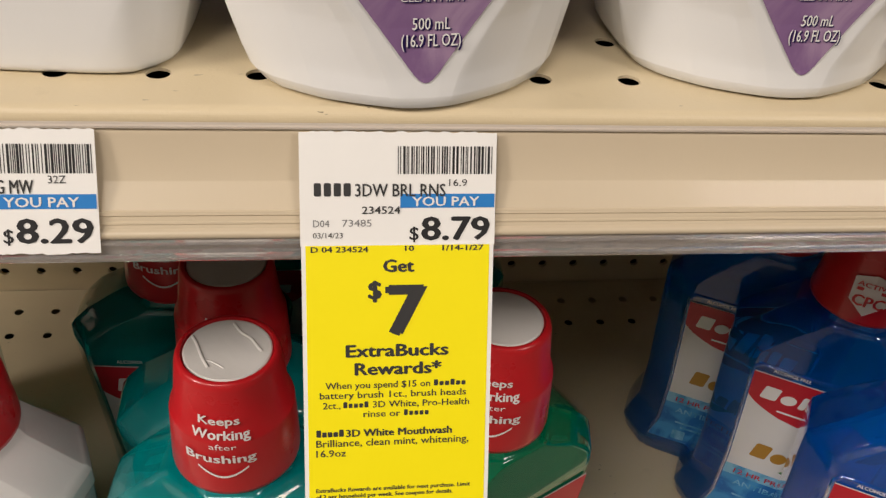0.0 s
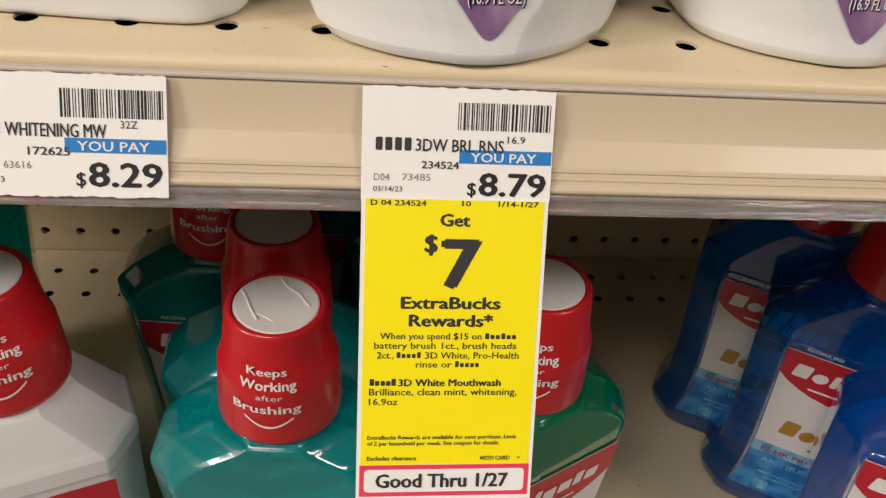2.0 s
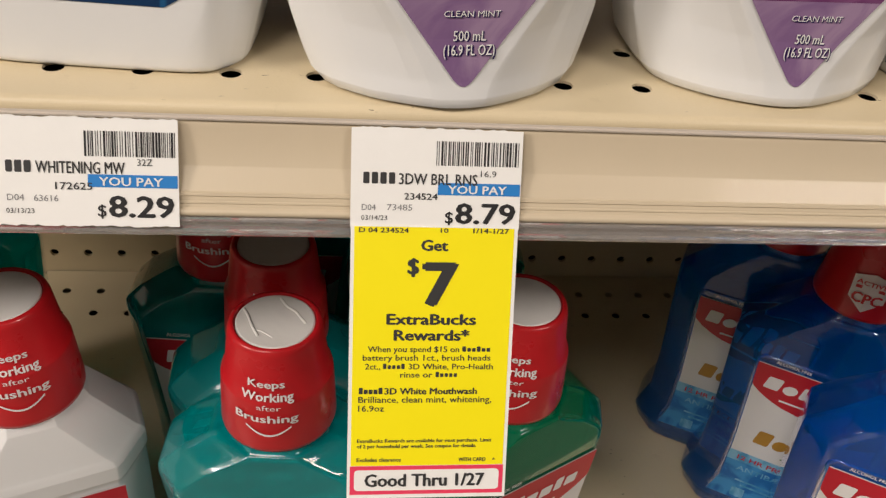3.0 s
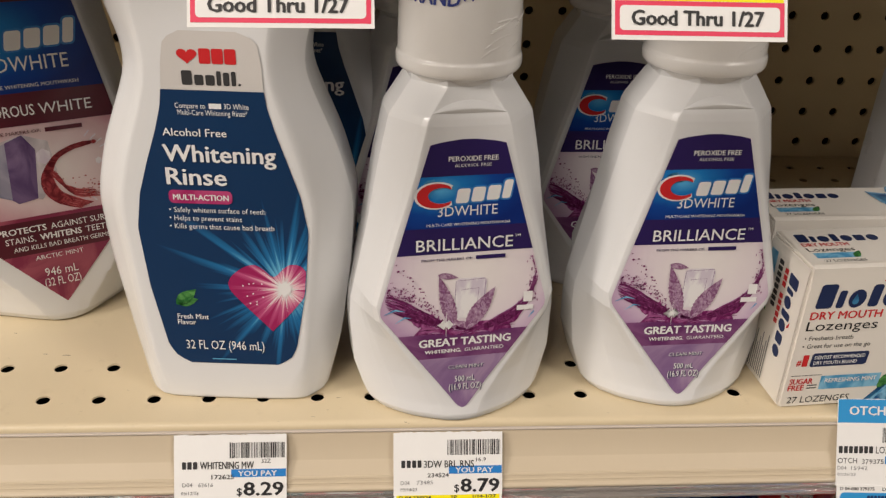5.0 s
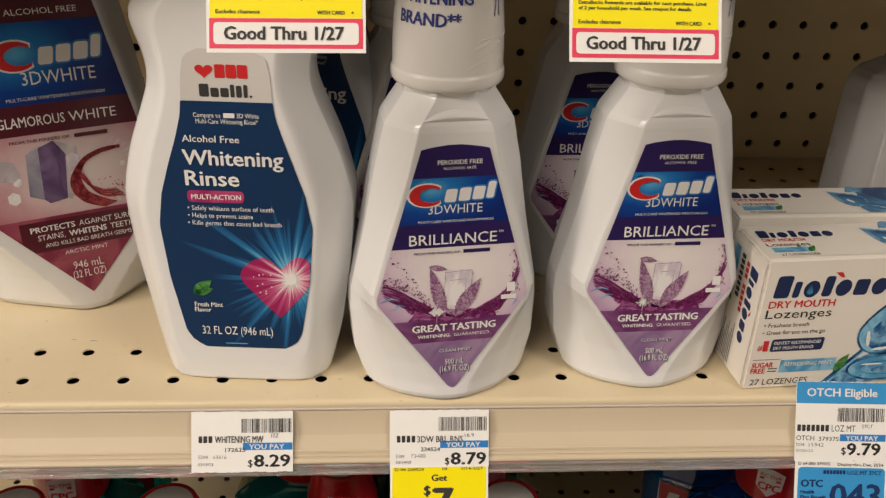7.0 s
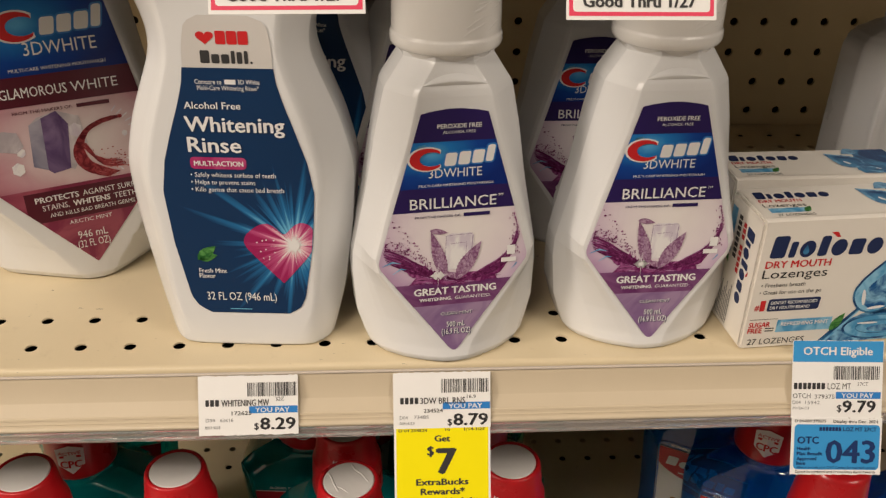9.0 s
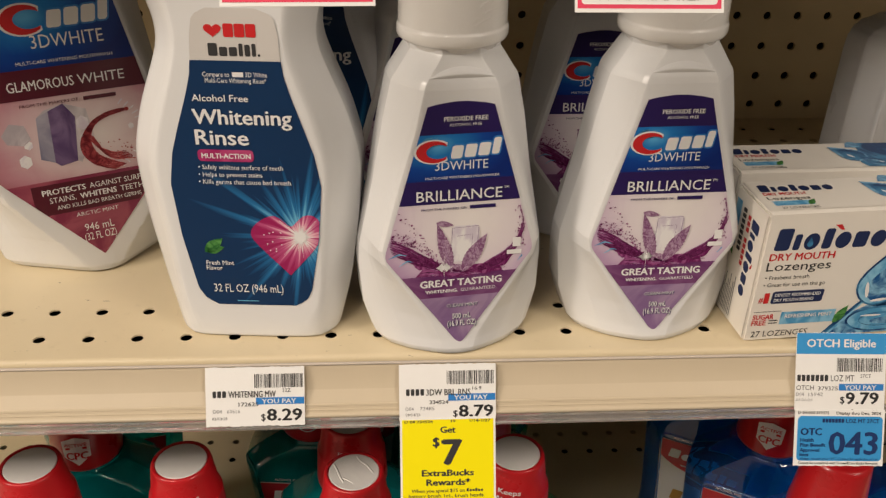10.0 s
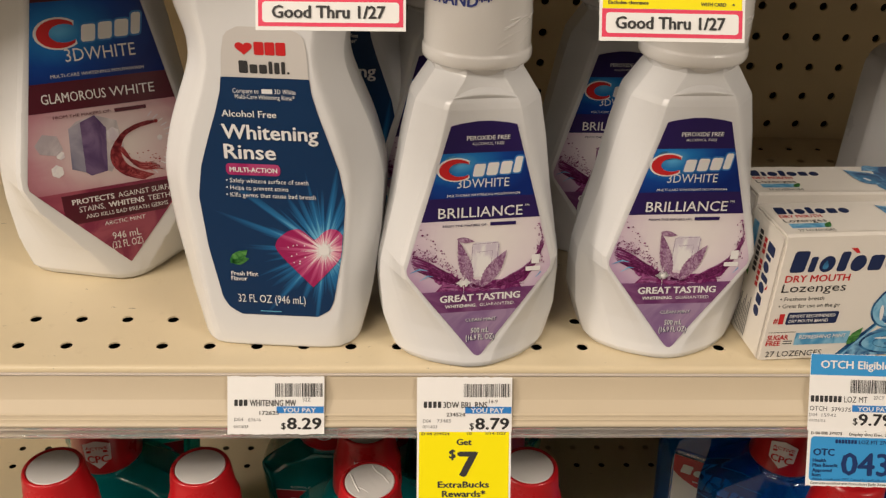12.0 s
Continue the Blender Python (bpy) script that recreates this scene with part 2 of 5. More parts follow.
DEEP_WATER = two_tone("carton_deep_ink", (0.006, 0.045, 0.15), (0.05, 0.22, 0.42), scale=45, dist=2)
RED_CAP = mat("red_cap_plastic", (0.52, 0.012, 0.018), 0.28, var=0.05, scale=40, coat=0.3, bump=0.04, bscale=300)
CAP_TOP = mat("white_cap_disc", (0.72, 0.70, 0.68), 0.45, var=0.03, scale=60, bump=0.12, bscale=160)
TEAL = mat("teal_rinse", (0.0, 0.36, 0.38), 0.04, var=0.05, scale=30, coat=1.0, trans=0.52, ior=1.38)
GREEN = mat("green_rinse", (0.0, 0.24, 0.11), 0.05, var=0.10, scale=30, coat=1.0, trans=0.42, ior=1.38)
BLUE_RINSE = mat("blue_rinse", (0.002, 0.17, 0.75), 0.03, var=0.05, scale=30, coat=1.0, trans=0.72, ior=1.38)
LABEL_RED = mat("label_red_ink", (0.50, 0.015, 0.03), 0.35, var=0.04)
LABEL_DARK = mat("label_dark_ink", (0.05, 0.008, 0.012), 0.35, var=0.1)
LABEL_WHITE = mat("label_white_ink", (0.72, 0.72, 0.72), 0.4, var=0.03)
LABEL_BLUE = two_tone("label_blue_ink", (0.02, 0.15, 0.45), (0.06, 0.30, 0.62), scale=60)
GOLD = mat("gold_ink", (0.42, 0.22, 0.03), 0.35, var=0.08)
FLOOR = mat("store_floor_tile", (0.23, 0.20, 0.165), 0.4, var=0.12, scale=6)
PAINT = mat("store_wall_paint", (0.21, 0.195, 0.17), 0.7, var=0.05, scale=5)
TILE = mat("ceiling_board", (0.75, 0.73, 0.70), 0.8, var=0.05, scale=30)
GREY_PLASTIC = mat("grey_white_plastic", (0.74, 0.74, 0.75), 0.28, var=0.03, scale=30)


# ---- building helpers ----
def finish(name, bm, material, smooth=False):
    me = bpy.data.meshes.new(name)
    bm.normal_update()
    bm.to_mesh(me)
    bm.free()
    if smooth:
        for p in me.polygons:
            p.use_smooth = True
        if smooth == "facets":
            # flat faces stay flat, and the narrow bevels between them carry the turn
            lean = np.zeros((len(me.vertices), 3))
            for p in me.polygons:
                for v in p.vertices:
                    lean[v] += np.array(p.normal) * p.area ** 1.5
            lean /= np.maximum(np.linalg.norm(lean, axis=1), 1e-12)[:, None]
            me.normals_split_custom_set_from_vertices(lean.tolist())
        else:
            me.set_sharp_from_angle(angle=radians(62 if smooth is True else smooth))
    me.materials.append(material)
    return me


def part(name, bm, material, parent, label="", smooth=False):
    ob = new(name, finish(name, bm, material, smooth))
    ob.parent = parent
    if label:
        tagged(ob, label)
    return ob


def thing(name, label, category, m=None, group="", kind=""):
    ob = new(name)
    ob.empty_display_size = 0.02
    tagged(ob, label, category, group, kind)
    if m is not None:
        ob.matrix_basis = m
    return ob


def box_bm(x0, x1, y0, y1, z0, z1, bevel=0.0, seg=2):
    bm = bmesh.new()
    v = [bm.verts.new((x, y, z)) for z in (z0, z1) for y in (y0, y1) for x in (x0, x1)]
    for f in ((0, 2, 3, 1), (4, 5, 7, 6), (0, 1, 5, 4), (2, 6, 7, 3), (0, 4, 6, 2), (1, 3, 7, 5)):
        bm.faces.new([v[i] for i in f])
    if bevel:
        bmesh.ops.bevel(bm, geom=bm.edges[:], offset=bevel, segments=seg, affect="EDGES")
    return bm


def extrude_profile(pts, x0, x1, closed=True):
    """A profile in (y, z) drawn out along x."""
    bm = bmesh.new()
    a = [bm.verts.new((x0, y, z)) for y, z in pts]
    b = [bm.verts.new((x1, y, z)) for y, z in pts]
    n = len(pts)
    for i in range(n if closed else n - 1):
        j = (i + 1) % n
        bm.faces.new((a[i], a[j], b[j], b[i]))
    if closed:
        bm.faces.new(a[::-1])
        bm.faces.new(b)
    bmesh.ops.recalc_face_normals(bm, faces=bm.faces[:])
    return bm


def lathe(profile, seg=32, cx=0.0, cy=0.0):
    bm = bmesh.new()
    rings = []
    for r, z in profile:
        rings.append([bm.verts.new((cx + r * math.cos(2 * math.pi * i / seg), cy + r * math.sin(2 * math.pi * i / seg), z)) for i in range(seg)])
    for a, b in zip(rings, rings[1:]):
        for i in range(seg):
            bm.faces.new((a[i], a[(i + 1) % seg], b[(i + 1) % seg], b[i]))
    bm.faces.new(rings[0][::-1])
    bm.faces.new(rings[-1])
    return bm


CORNER = 0.05


class Body:
    """A bottle's body: rows of (z, half width, half depth, half width of the flat front, half depth of the side, and how far the corner facet swells), in millimetres."""

    def __init__(self, rows, steps=44, soften=2):
        rows = np.array([(*r, 0.0)[:6] for r in rows], float) / 1000
        keys = rows[:, 0]
        self.z = np.unique(np.concatenate([np.linspace(keys[0], keys[-1], steps), keys]))
        cols = [np.interp(self.z, keys, rows[:, i]) for i in range(1, 6)]
        for _ in range(soften):
            for c in cols:
                c[2:-2] = 0.25 * c[1:-3] + 0.5 * c[2:-2] + 0.25 * c[3:-1]
        if soften >= 6:
            # even rings, well rounded from key to key
            fine = np.linspace(keys[0], keys[-1], 217)
            cols = [np.interp(fine, keys, rows[:, i]) for i in range(1, 6)]
            for _ in range(6 * soften):
                for c in cols:
                    c[3:-1] = 0.25 * c[2:-2] + 0.5 * c[3:-1] + 0.25 * c[4:]
            pick = np.unique(np.concatenate([np.arange(0, 8), np.arange(8, 217, 4), [216]]))
            self.z, cols = fine[pick], [c[pick] for c in cols]
        self.a, self.b, self.w, self.s, self.swell = cols

    def front(self, z):
        return float(np.interp(z, self.z, self.b))

    def mesh(self):
        bm = bmesh.new()
        rings = []
        for z, a, b, w, s, swell in zip(self.z, self.a, self.b, self.w, self.s, self.swell):
            run = math.hypot(a - w, b - s)
            mx, my = (a + w) / 2 + swell * (b - s) / run, (b + s) / 2 + swell * (a - w) / run
            pts = [(-w, -b), (w, -b), (mx, -my), (a, -s), (a, s), (mx, my), (w, b), (-w, b), (-mx, my), (-a, s), (-a, -s), (-mx, -my)]
            for k in (CORNER + (0.19 - CORNER) * max(0.0, 1 - z / 0.020), 0.28):
                nxt = []
                for i, (x, y) in enumerate(pts):
                    x2, y2 = pts[(i + 1) % len(pts)]
                    nxt += [(x + (x2 - x) * k, y + (y2 - y) * k), (x2 + (x - x2) * k, y2 + (y - y2) * k)]
                pts = nxt
            out = []
            for i, (x, y) in enumerate(pts):
                x2, y2 = pts[(i + 1) % len(pts)]
                out.append((x, y))
                if i % 4 == 1:
                    out += [(x + (x2 - x) * q, y + (y2 - y) * q) for q in (0.12, 0.88)]
            rings.append([bm.verts.new((x, y, z)) for x, y in out])
        n = len(rings[0])
        for p, q in zip(rings, rings[1:]):
            for i in range(n):
                bm.faces.new((p[i], p[(i + 1) % n], q[(i + 1) % n], q[i]))
        bm.faces.new(rings[0][::-1])
        bm.faces.new(rings[-1])
        return bm

    def surf(self):
        return lambda x, z, e: (x, -(self.front(z) + e), z)


def flat(x, y, e):
    return (x, y, e)


def round_surf(r):
    return lambda x, z, e: ((r + e) * math.sin(x / r), -(r + e) * math.cos(x / r), z)


def panel_bm(surf, e, z0, z1, left, right, rows=14, cols=10):
    """A printed field between two outlines, in millimetres, laid on a surface."""
    bm = bmesh.new()
    grid = []
    for i in range(rows + 1):
        z = z0 + (z1 - z0) * i / rows
        l, r = left(z), right(z)
        grid.append([bm.verts.new(surf((l + (r - l) * j / cols) / 1000, z / 1000, e)) for j in range(cols + 1)])
    for p, q in zip(grid, grid[1:]):
        for j in range(cols):
            try:
                bm.faces.new((p[j], p[j + 1], q[j + 1], q[j]))
            except ValueError:
                pass
    bmesh.ops.remove_doubles(bm, verts=bm.verts[:], dist=1e-6)
    return bm


def line(*pts):
    zs, xs = [p[0] for p in pts], [p[1] for p in pts]
    return lambda z: float(np.interp(z, zs, xs))


def add_poly(bm, surf, e, pts):
    vs = [bm.verts.new(surf(x / 1000, y / 1000, e)) for x, y in pts]
    f = bm.faces.new(vs)
    bmesh.ops.triangulate(bm, faces=[f])


def rect(x0, x1, y0, y1, skew=0.0, r=0.0):
    if r <= 0:
        return [(x0, y0), (x1, y0), (x1 + skew, y1), (x0 + skew, y1)]
    pts = []
    for cx, cy, a0 in ((x1 - r, y0 + r, -90), (x1 - r, y1 - r, 0), (x0 + r, y1 - r, 90), (x0 + r, y0 + r, 180)):
        for k in range(5):
            a = radians(a0 + 22.5 * k)
            px, py = cx + r * math.cos(a), cy + r * math.sin(a)
            pts.append((px + skew * (py - y0) / (y1 - y0), py))
    return pts


def ellipse(cx, cy, rx, ry, n=20, turn=0.0):
    c, s = math.cos(radians(turn)), math.sin(radians(turn))
    return [(cx + rx * math.cos(2 * math.pi * i / n) * c - ry * math.sin(2 * math.pi * i / n) * s, cy + rx * math.cos(2 * math.pi * i / n) * s + ry * math.sin(2 * math.pi * i / n) * c) for i in range(n)]


def leaf_shape(x0, y0, x1, y1, width, n=9):
    teeth = 0.12 if n < 12 else 0.17
    dx, dy = x1 - x0, y1 - y0
    d = math.hypot(dx, dy)
    nx, ny = -dy / d, dx / d
    one = [(x0 + dx * k / n + nx * width * math.sin(math.pi * (k / n) ** 0.8) * (1 + teeth * (k % 2)), y0 + dy * k / n + ny * width * math.sin(math.pi * (k / n) ** 0.8)) for k in range(n + 1)]
    two = [(x0 + dx * k / n - nx * width * math.sin(math.pi * (k / n) ** 0.8) * (1 + teeth * (k % 2)), y0 + dy * k / n - ny * width * math.sin(math.pi * (k / n) ** 0.8)) for k in range(n - 1, 0, -1)]
    return one + two


def ribbon(pts, widths):
    """A tapering stroke along a path, as a list of four-cornered patches."""
    rows = []
    for k, (x, y) in enumerate(pts):
        xa, ya = pts[max(0, k - 1)]
        xb, yb = pts[min(len(pts) - 1, k + 1)]
        d = math.hypot(xb - xa, yb - ya)
        w = float(np.interp(k / (len(pts) - 1), np.linspace(0, 1, len(widths)), widths)) / 2
        rows.append(((x - (yb - ya) / d * w, y + (xb - xa) / d * w), (x + (yb - ya) / d * w, y - (xb - xa) / d * w)))
    return [[p[0], p[1], q[1], q[0]] for p, q in zip(rows, rows[1:])]


def smooth_path(pts, n):
    """n points spread along a path, its corners rounded."""
    t = np.linspace(0, len(pts) - 1, n)
    xs, ys = (np.interp(t, range(len(pts)), [p[i] for p in pts]) for i in (0, 1))
    for c in (xs, ys):
        for _ in range(max(2, n // len(pts))):
            c[1:-1] = 0.25 * c[:-2] + 0.5 * c[1:-1] + 0.25 * c[2:]
    return list(zip(xs, ys))


BLOCKS = {"X": (1.0, 0.0, 1.0), "x": (0.86, 0.0, 0.72), "o": (0.95, -0.02, 0.74), "l": (0.42, 0.0, 1.0), "i": (0.42, 0.0, 0.72), "t": (0.58, 0.0, 0.92), "g": (0.86, -0.27, 0.72), "b": (0.92, 0.0, 1.0)}


def word_blocks(spec, x0, x1, base, h, skew=0.0, gap=0.12, rise=0.0, grow=0.0):
    """A maker's mark as a row of plain rounded blocks, tall, low or hanging."""
    total = sum(BLOCKS[c][0] for c in spec) + gap * (len(spec) - 1)
    k, x, polys = (x1 - x0) / total, x0, []
    for c in spec:
        w, lo, hi = BLOCKS[c]
        up = base + rise * (x - x0) / (x1 - x0)
        a, b, y0, y1 = x - grow, x + w * k + grow, up + lo * h - grow, up + hi * h + grow
        if c == "o":
            polys.append([(px + skew * (py - base) / h, py) for px, py in ellipse((a + b) / 2, (y0 + y1) / 2, (b - a) / 2, (y1 - y0) / 2, 20)])
        else:
            polys.append([(px + skew * (y0 - base) / h, py) for px, py in rect(a, b, y0, y1, skew * (y1 - y0) / h, min(0.3 * (b - a), 0.12 * h + grow))])
        x += (w + gap) * k
    return polys


def ridge(parent, surf, material, path, width, height, name="moulded_bead"):
    """A moulded bead that follows a path of (x, z) millimetres on a surface."""
    bm, rows = bmesh.new(), []
    for k, (x, z) in enumerate(path):
        xa, za = path[max(0, k - 1)]
        xb, zb = path[min(len(path) - 1, k + 1)]
        d = math.hypot(xb - xa, zb - za)
        nx, nz = -(zb - za) / d * width, (xb - xa) / d * width
        rows.append([bm.verts.new(surf((x + nx * q) / 1000, (z + nz * q) / 1000, h / 1000)) for q, h in ((-1, -0.2), (-0.5, 0.75 * height), (0, height), (0.5, 0.75 * height), (1, -0.2))])
    for p, q in zip(rows, rows[1:]):
        for k in range(4):
            bm.faces.new((p[k], p[k + 1], q[k + 1], q[k]))
    return part(name, bm, material, parent, smooth=True)


GLYPHS = {}


def glyphs(text, bold):
    """Outline mesh of a word in the built-in font, scaled into a box of 1 x 1 over its capitals."""
    key = (text, bold)
    if key not in GLYPHS:
        cu = bpy.data.curves.new("lettering", "FONT")
        cu.body, cu.size, cu.resolution_u, cu.offset = text, 1.0, 2, bold
        ob = bpy.data.objects.new("lettering", cu)
        scene.collection.objects.link(ob)
        deps = bpy.context.evaluated_depsgraph_get()
        me = bpy.data.meshes.new_from_object(ob.evaluated_get(deps))
        co = [(v.co.x, v.co.y) for v in me.vertices]
        fs = [tuple(p.vertices) for p in me.polygons]
        x0, x1 = min(c[0] for c in co), max(c[0] for c in co)
        GLYPHS[key] = ([((x - x0) / (x1 - x0), y / 0.729) for x, y in co], fs)
        bpy.data.meshes.remove(me)
        bpy.data.objects.remove(ob)
        bpy.data.curves.remove(cu)
    return GLYPHS[key]


def write(bm, surf, e, text, x0, x1, base, h, bold=0.0, slant=0.0):
    """Letters that fill x0 to x1 on a baseline, with capitals h high (millimetres)."""
    co, fs = glyphs(text, 0.0)
    d = bold * h * 1.35
    for n, (shift, up) in enumerate(((0.0, 0.0),) if bold <= 0 else ((-d, 0.0), (d, 0.0), (0.0, 0.5 * d), (0.0, -0.5 * d))):
        lift = e + 0.00002 * n
        vs = [bm.verts.new(surf((x0 + d + x * (x1 - x0 - 2 * d) + shift + slant * y * h) / 1000, (base + y * h + up) / 1000, lift)) for x, y in co]
        for f in fs:
            try:
                bm.faces.new([vs[i] for i in f])
            except ValueError:
                pass


def lettering(parent, surf, e, material, items, name="lettering", label=""):
    bm = bmesh.new()
    for it in items:
        write(bm, surf, e, *it)
    return tagged(part(name, bm, material, parent, label), kind="stuff")


def shapes(parent, surf, e, material, polys, name, label=""):
    bm = bmesh.new()
    for p in polys:
        add_poly(bm, surf, e, p)
    ob = part(name, bm, material, parent, label)
    return tagged(ob, kind="stuff") if len(polys) > 1 else ob


def barcode(parent, x0, x1, y0, y1, seed):
    rnd = random.Random(seed)
    polys, x = [], x0
    while x < x1 - 0.3:
        w = rnd.choice((0.22, 0.22, 0.4, 0.6))
        polys.append(rect(x, min(x + w, x1), y0, y1))
        x += w + rnd.choice((0.2, 0.28, 0.4, 0.55))
    return shapes(parent, flat, 0.00022, INK, polys, "barcode")


# ---- structure ----
PITCH = 0.0254
X0, X1 = -0.62, 0.70


def cell(bm, cx, cy, half_x, half_y, r, depth, put, seg=12):
    """One square of sheet metal with a round punched hole."""
    outer, inner, low = [], [], []
    for i in range(seg):
        a = 2 * math.pi * (i + 0.5) / seg
        c, s = math.cos(a), math.sin(a)
        k = 1 / max(abs(c), abs(s))
        outer.append(bm.verts.new(put(cx + half_x * c * k, cy + half_y * s * k, 0)))
        inner.append(bm.verts.new(put(cx + r * c, cy + r * s, 0)))
        low.append(bm.verts.new(put(cx + r * c, cy + r * s, -depth)))
    for i in range(seg):
        j = (i + 1) % seg
        bm.faces.new((outer[i], outer[j], inner[j], inner[i]))
        bm.faces.new((inner[i], inner[j], low[j], low[i]))
    # corners of the square that the ring leaves open
    for sx in (-1, 1):
        for sy in (-1, 1):
            near = sorted(range(seg), key=lambda i: (outer[i].co - put(cx + sx * half_x, cy + sy * half_y, 0)).length)[:2]
            bm.faces.new((outer[near[0]], bm.verts.new(put(cx + sx * half_x, cy + sy * half_y, 0)), outer[near[1]]))


def sheet(bm, x0, x1, y0, y1, put):
    bm.faces.new([bm.verts.new(put(x, y, 0)) for x, y in ((x0, y0), (x1, y0), (x1, y1), (x0, y1))])


SLOPE = radians(27)
DY, DZ = -math.sin(SLOPE), -math.cos(SLOPE)
NY, NZ = -math.cos(SLOPE), math.sin(SLOPE)


def shelf(name, label, z, dy):
    """A perforated steel gondola shelf with a price rail along its lip."""
    top = thing(name, label, "shelf", Matrix.Translation((0, dy, z)), kind="structure")
    put = lambda x, y, h: Vector((x, y, h))
    bm = bmesh.new()
    h = PITCH / 2
    back = 0.344 - dy
    for ry in (0.030, 0.0554, 0.2946, 0.320):
        for k in range(-24, 28):
            cell(bm, k * PITCH, ry, h, h, 0.0032, 0.0009, put, 16)
    xa, xb = -24 * PITCH - h, 27 * PITCH + h
    sheet(bm, xa, xb, 0.0136, 0.030 - h, put)
    sheet(bm, xa, xb, 0.0554 + h, 0.2946 - h, put)
    sheet(bm, xa, xb, 0.320 + h, back, put)
    bmesh.ops.remove_doubles(bm, verts=bm.verts[:], dist=1e-5)
    bmesh.ops.recalc_face_normals(bm, faces=bm.faces[:])
    for f in bm.faces:
        if abs(f.normal.z) > 0.5 and f.normal.z < 0:
            f.normal_flip()
    part("deck", bm, CREAM, top)
    # rolled front lip
    lip = [(0.0136, 0.0)] + [(0.0136 - 0.0031 * math.sin(radians(a)), -0.0031 + 0.0031 * math.cos(radians(a))) for a in range(10, 131, 10)]
    lip += [(0.0128, -0.0068), (0.0140, -0.030), (0.020, -0.032), (0.020, -0.0018), (0.0136, -0.0018)]
    part("front_lip", extrude_profile(lip, xa, xb), CREAM, top, smooth=False)
    # added dark sheet: an open shelf's shade below the holes, done in colour
    part("underside", box_bm(xa, xb, 0.021, back, -0.030, -0.026), HOLE_SHADE, top, "dark sheet standing in for the shade below the holes")
    o = (0.0095, -0.0055)

    def rail(pts):
        return [(o[0] + DY * s + NY * n, o[1] + DZ * s + NZ * n) for s, n in pts]

    mm = lambda pts: [(s / 1000, n / 1000) for s, n in pts]
    part("rail_face", extrude_profile(rail(mm([(-3.6, -0.9), (-0.6, -0.9), (1.6, -1.5), (6, -2.2), (12.2, -2.75), (12.7, -2.65), (19.6, -1.1), (20.0, -0.6), (20.9, -0.6), (21.2, -1.1), (22.4, -1.1), (22.7, -0.8), (23.1, -0.8), (23.4, -1.1), (24.3, -1.05), (24.7, -0.7), (25.1, -0.4), (25.6, -0.22), (26.0, -0.25), (26.4, -0.45), (26.8, -0.8), (27.0, -1.4), (27.0, -3.6), (-3.6, -3.6)])), xa, xb), CREAM_RAIL, top, smooth=32)
    part("top_strip", extrude_profile(rail(mm([(-4.9, -0.6), (-4.6, 0.15), (-4.0, 0.35), (-3.4, 0.1), (-1.7, 0.0), (-1.2, 0.3), (-0.7, 0.0), (-0.6, -0.8), (-4.7, -0.8)])), xa, xb), CLEAR_TOP, top, "clear vinyl strip")
    part("bottom_strip", extrude_profile(rail(mm([(27.1, -2.6), (27.2, -0.9), (27.7, -0.3), (28.4, -0.2), (29.0, -0.7), (29.6, -1.1), (30.6, -1.1), (31.0, -0.6), (31.6, -0.2), (32.3, -0.4), (32.7, -1.2), (32.3, -2.4)])), xa, xb), CLEAR, top, "clear vinyl strip")
    return top


shelf("shelf_middle", "cream enamelled steel store shelf with punched holes and price rail", 1.2, 0.0)
shelf("shelf_upper", "cream enamelled steel store shelf over the mouthwash bottles", 1.5065, -0.0245)
shelf("shelf_lower", "cream steel store shelf in shade holding coloured mouthwash", 0.865, 0.0)


def back_panel():
    top = thing("back_panel", "cream perforated pegboard back of the store shelving", "pegboard", kind="structure")
    put = lambda x, z, h: Vector((x, 0.345 - h, z))
    bm = bmesh.new()
    h = PITCH / 2
    xs = [0.267 + PITCH * k for k in range(-34, 17)]
    zs = [1.213 + PITCH * k for k in range(-13, 12)]
    for zc in zs:
        for xc in xs:
            cell(bm, xc, zc, h, h, 0.0034, 0.003, put, 10)
    sheet(bm, xs[0] - h, xs[-1] + h, zs[-1] + h, 2.0, put)
    sheet(bm, xs[0] - h, xs[-1] + h, 0.05, zs[0] - h, put)
    bmesh.ops.remove_doubles(bm, verts=bm.verts[:], dist=1e-5)
    part("board", bm, PEG, top)
    # added sheet, coloured dark so that the pegboard's holes look shaded
    part("backing", box_bm(X0, X1, 0.356, 0.36, 0.05, 2.0), HOLE_SHADE, top)


back_panel()


def room():
    for name, b, m, lab in (("floor", (-3.6, 3.6, -3.4, 0.6, -0.05, 0.0), FLOOR, "brown vinyl store floor"), ("ceiling", (-3.6, 3.6, -3.4, 0.6, 3.0, 3.05), TILE, "white board store ceiling"),
                            ("wall_back", (-3.6, 3.6, 0.5, 0.6, 0, 3.0), PAINT, "plain painted store wall"), ("wall_front", (-3.6, 3.6, -3.4, -3.3, 0, 3.0), PAINT, "plain painted store wall across the aisle"),
                            ("wall_west", (-3.7, -3.6, -3.4, 0.6, 0, 3.0), PAINT, "plain painted store wall"), ("wall_east", (3.6, 3.7, -3.4, 0.6, 0, 3.0), PAINT, "plain painted store wall")):
        tagged(new(name, finish(name, box_bm(*b), m)), lab, name.split("_")[0], kind="structure")
    for lx, ly, power in LAMPS:
        lamp = thing("ceiling_light", "white steel fluorescent ceiling fixture", "lamp", Matrix.Translation((lx, ly, 2.94)), group="ceiling lights")
        part("housing", box_bm(-0.62, 0.62, -0.33, 0.33, 0.0, 0.06, 0.004), TILE, lamp)


room()


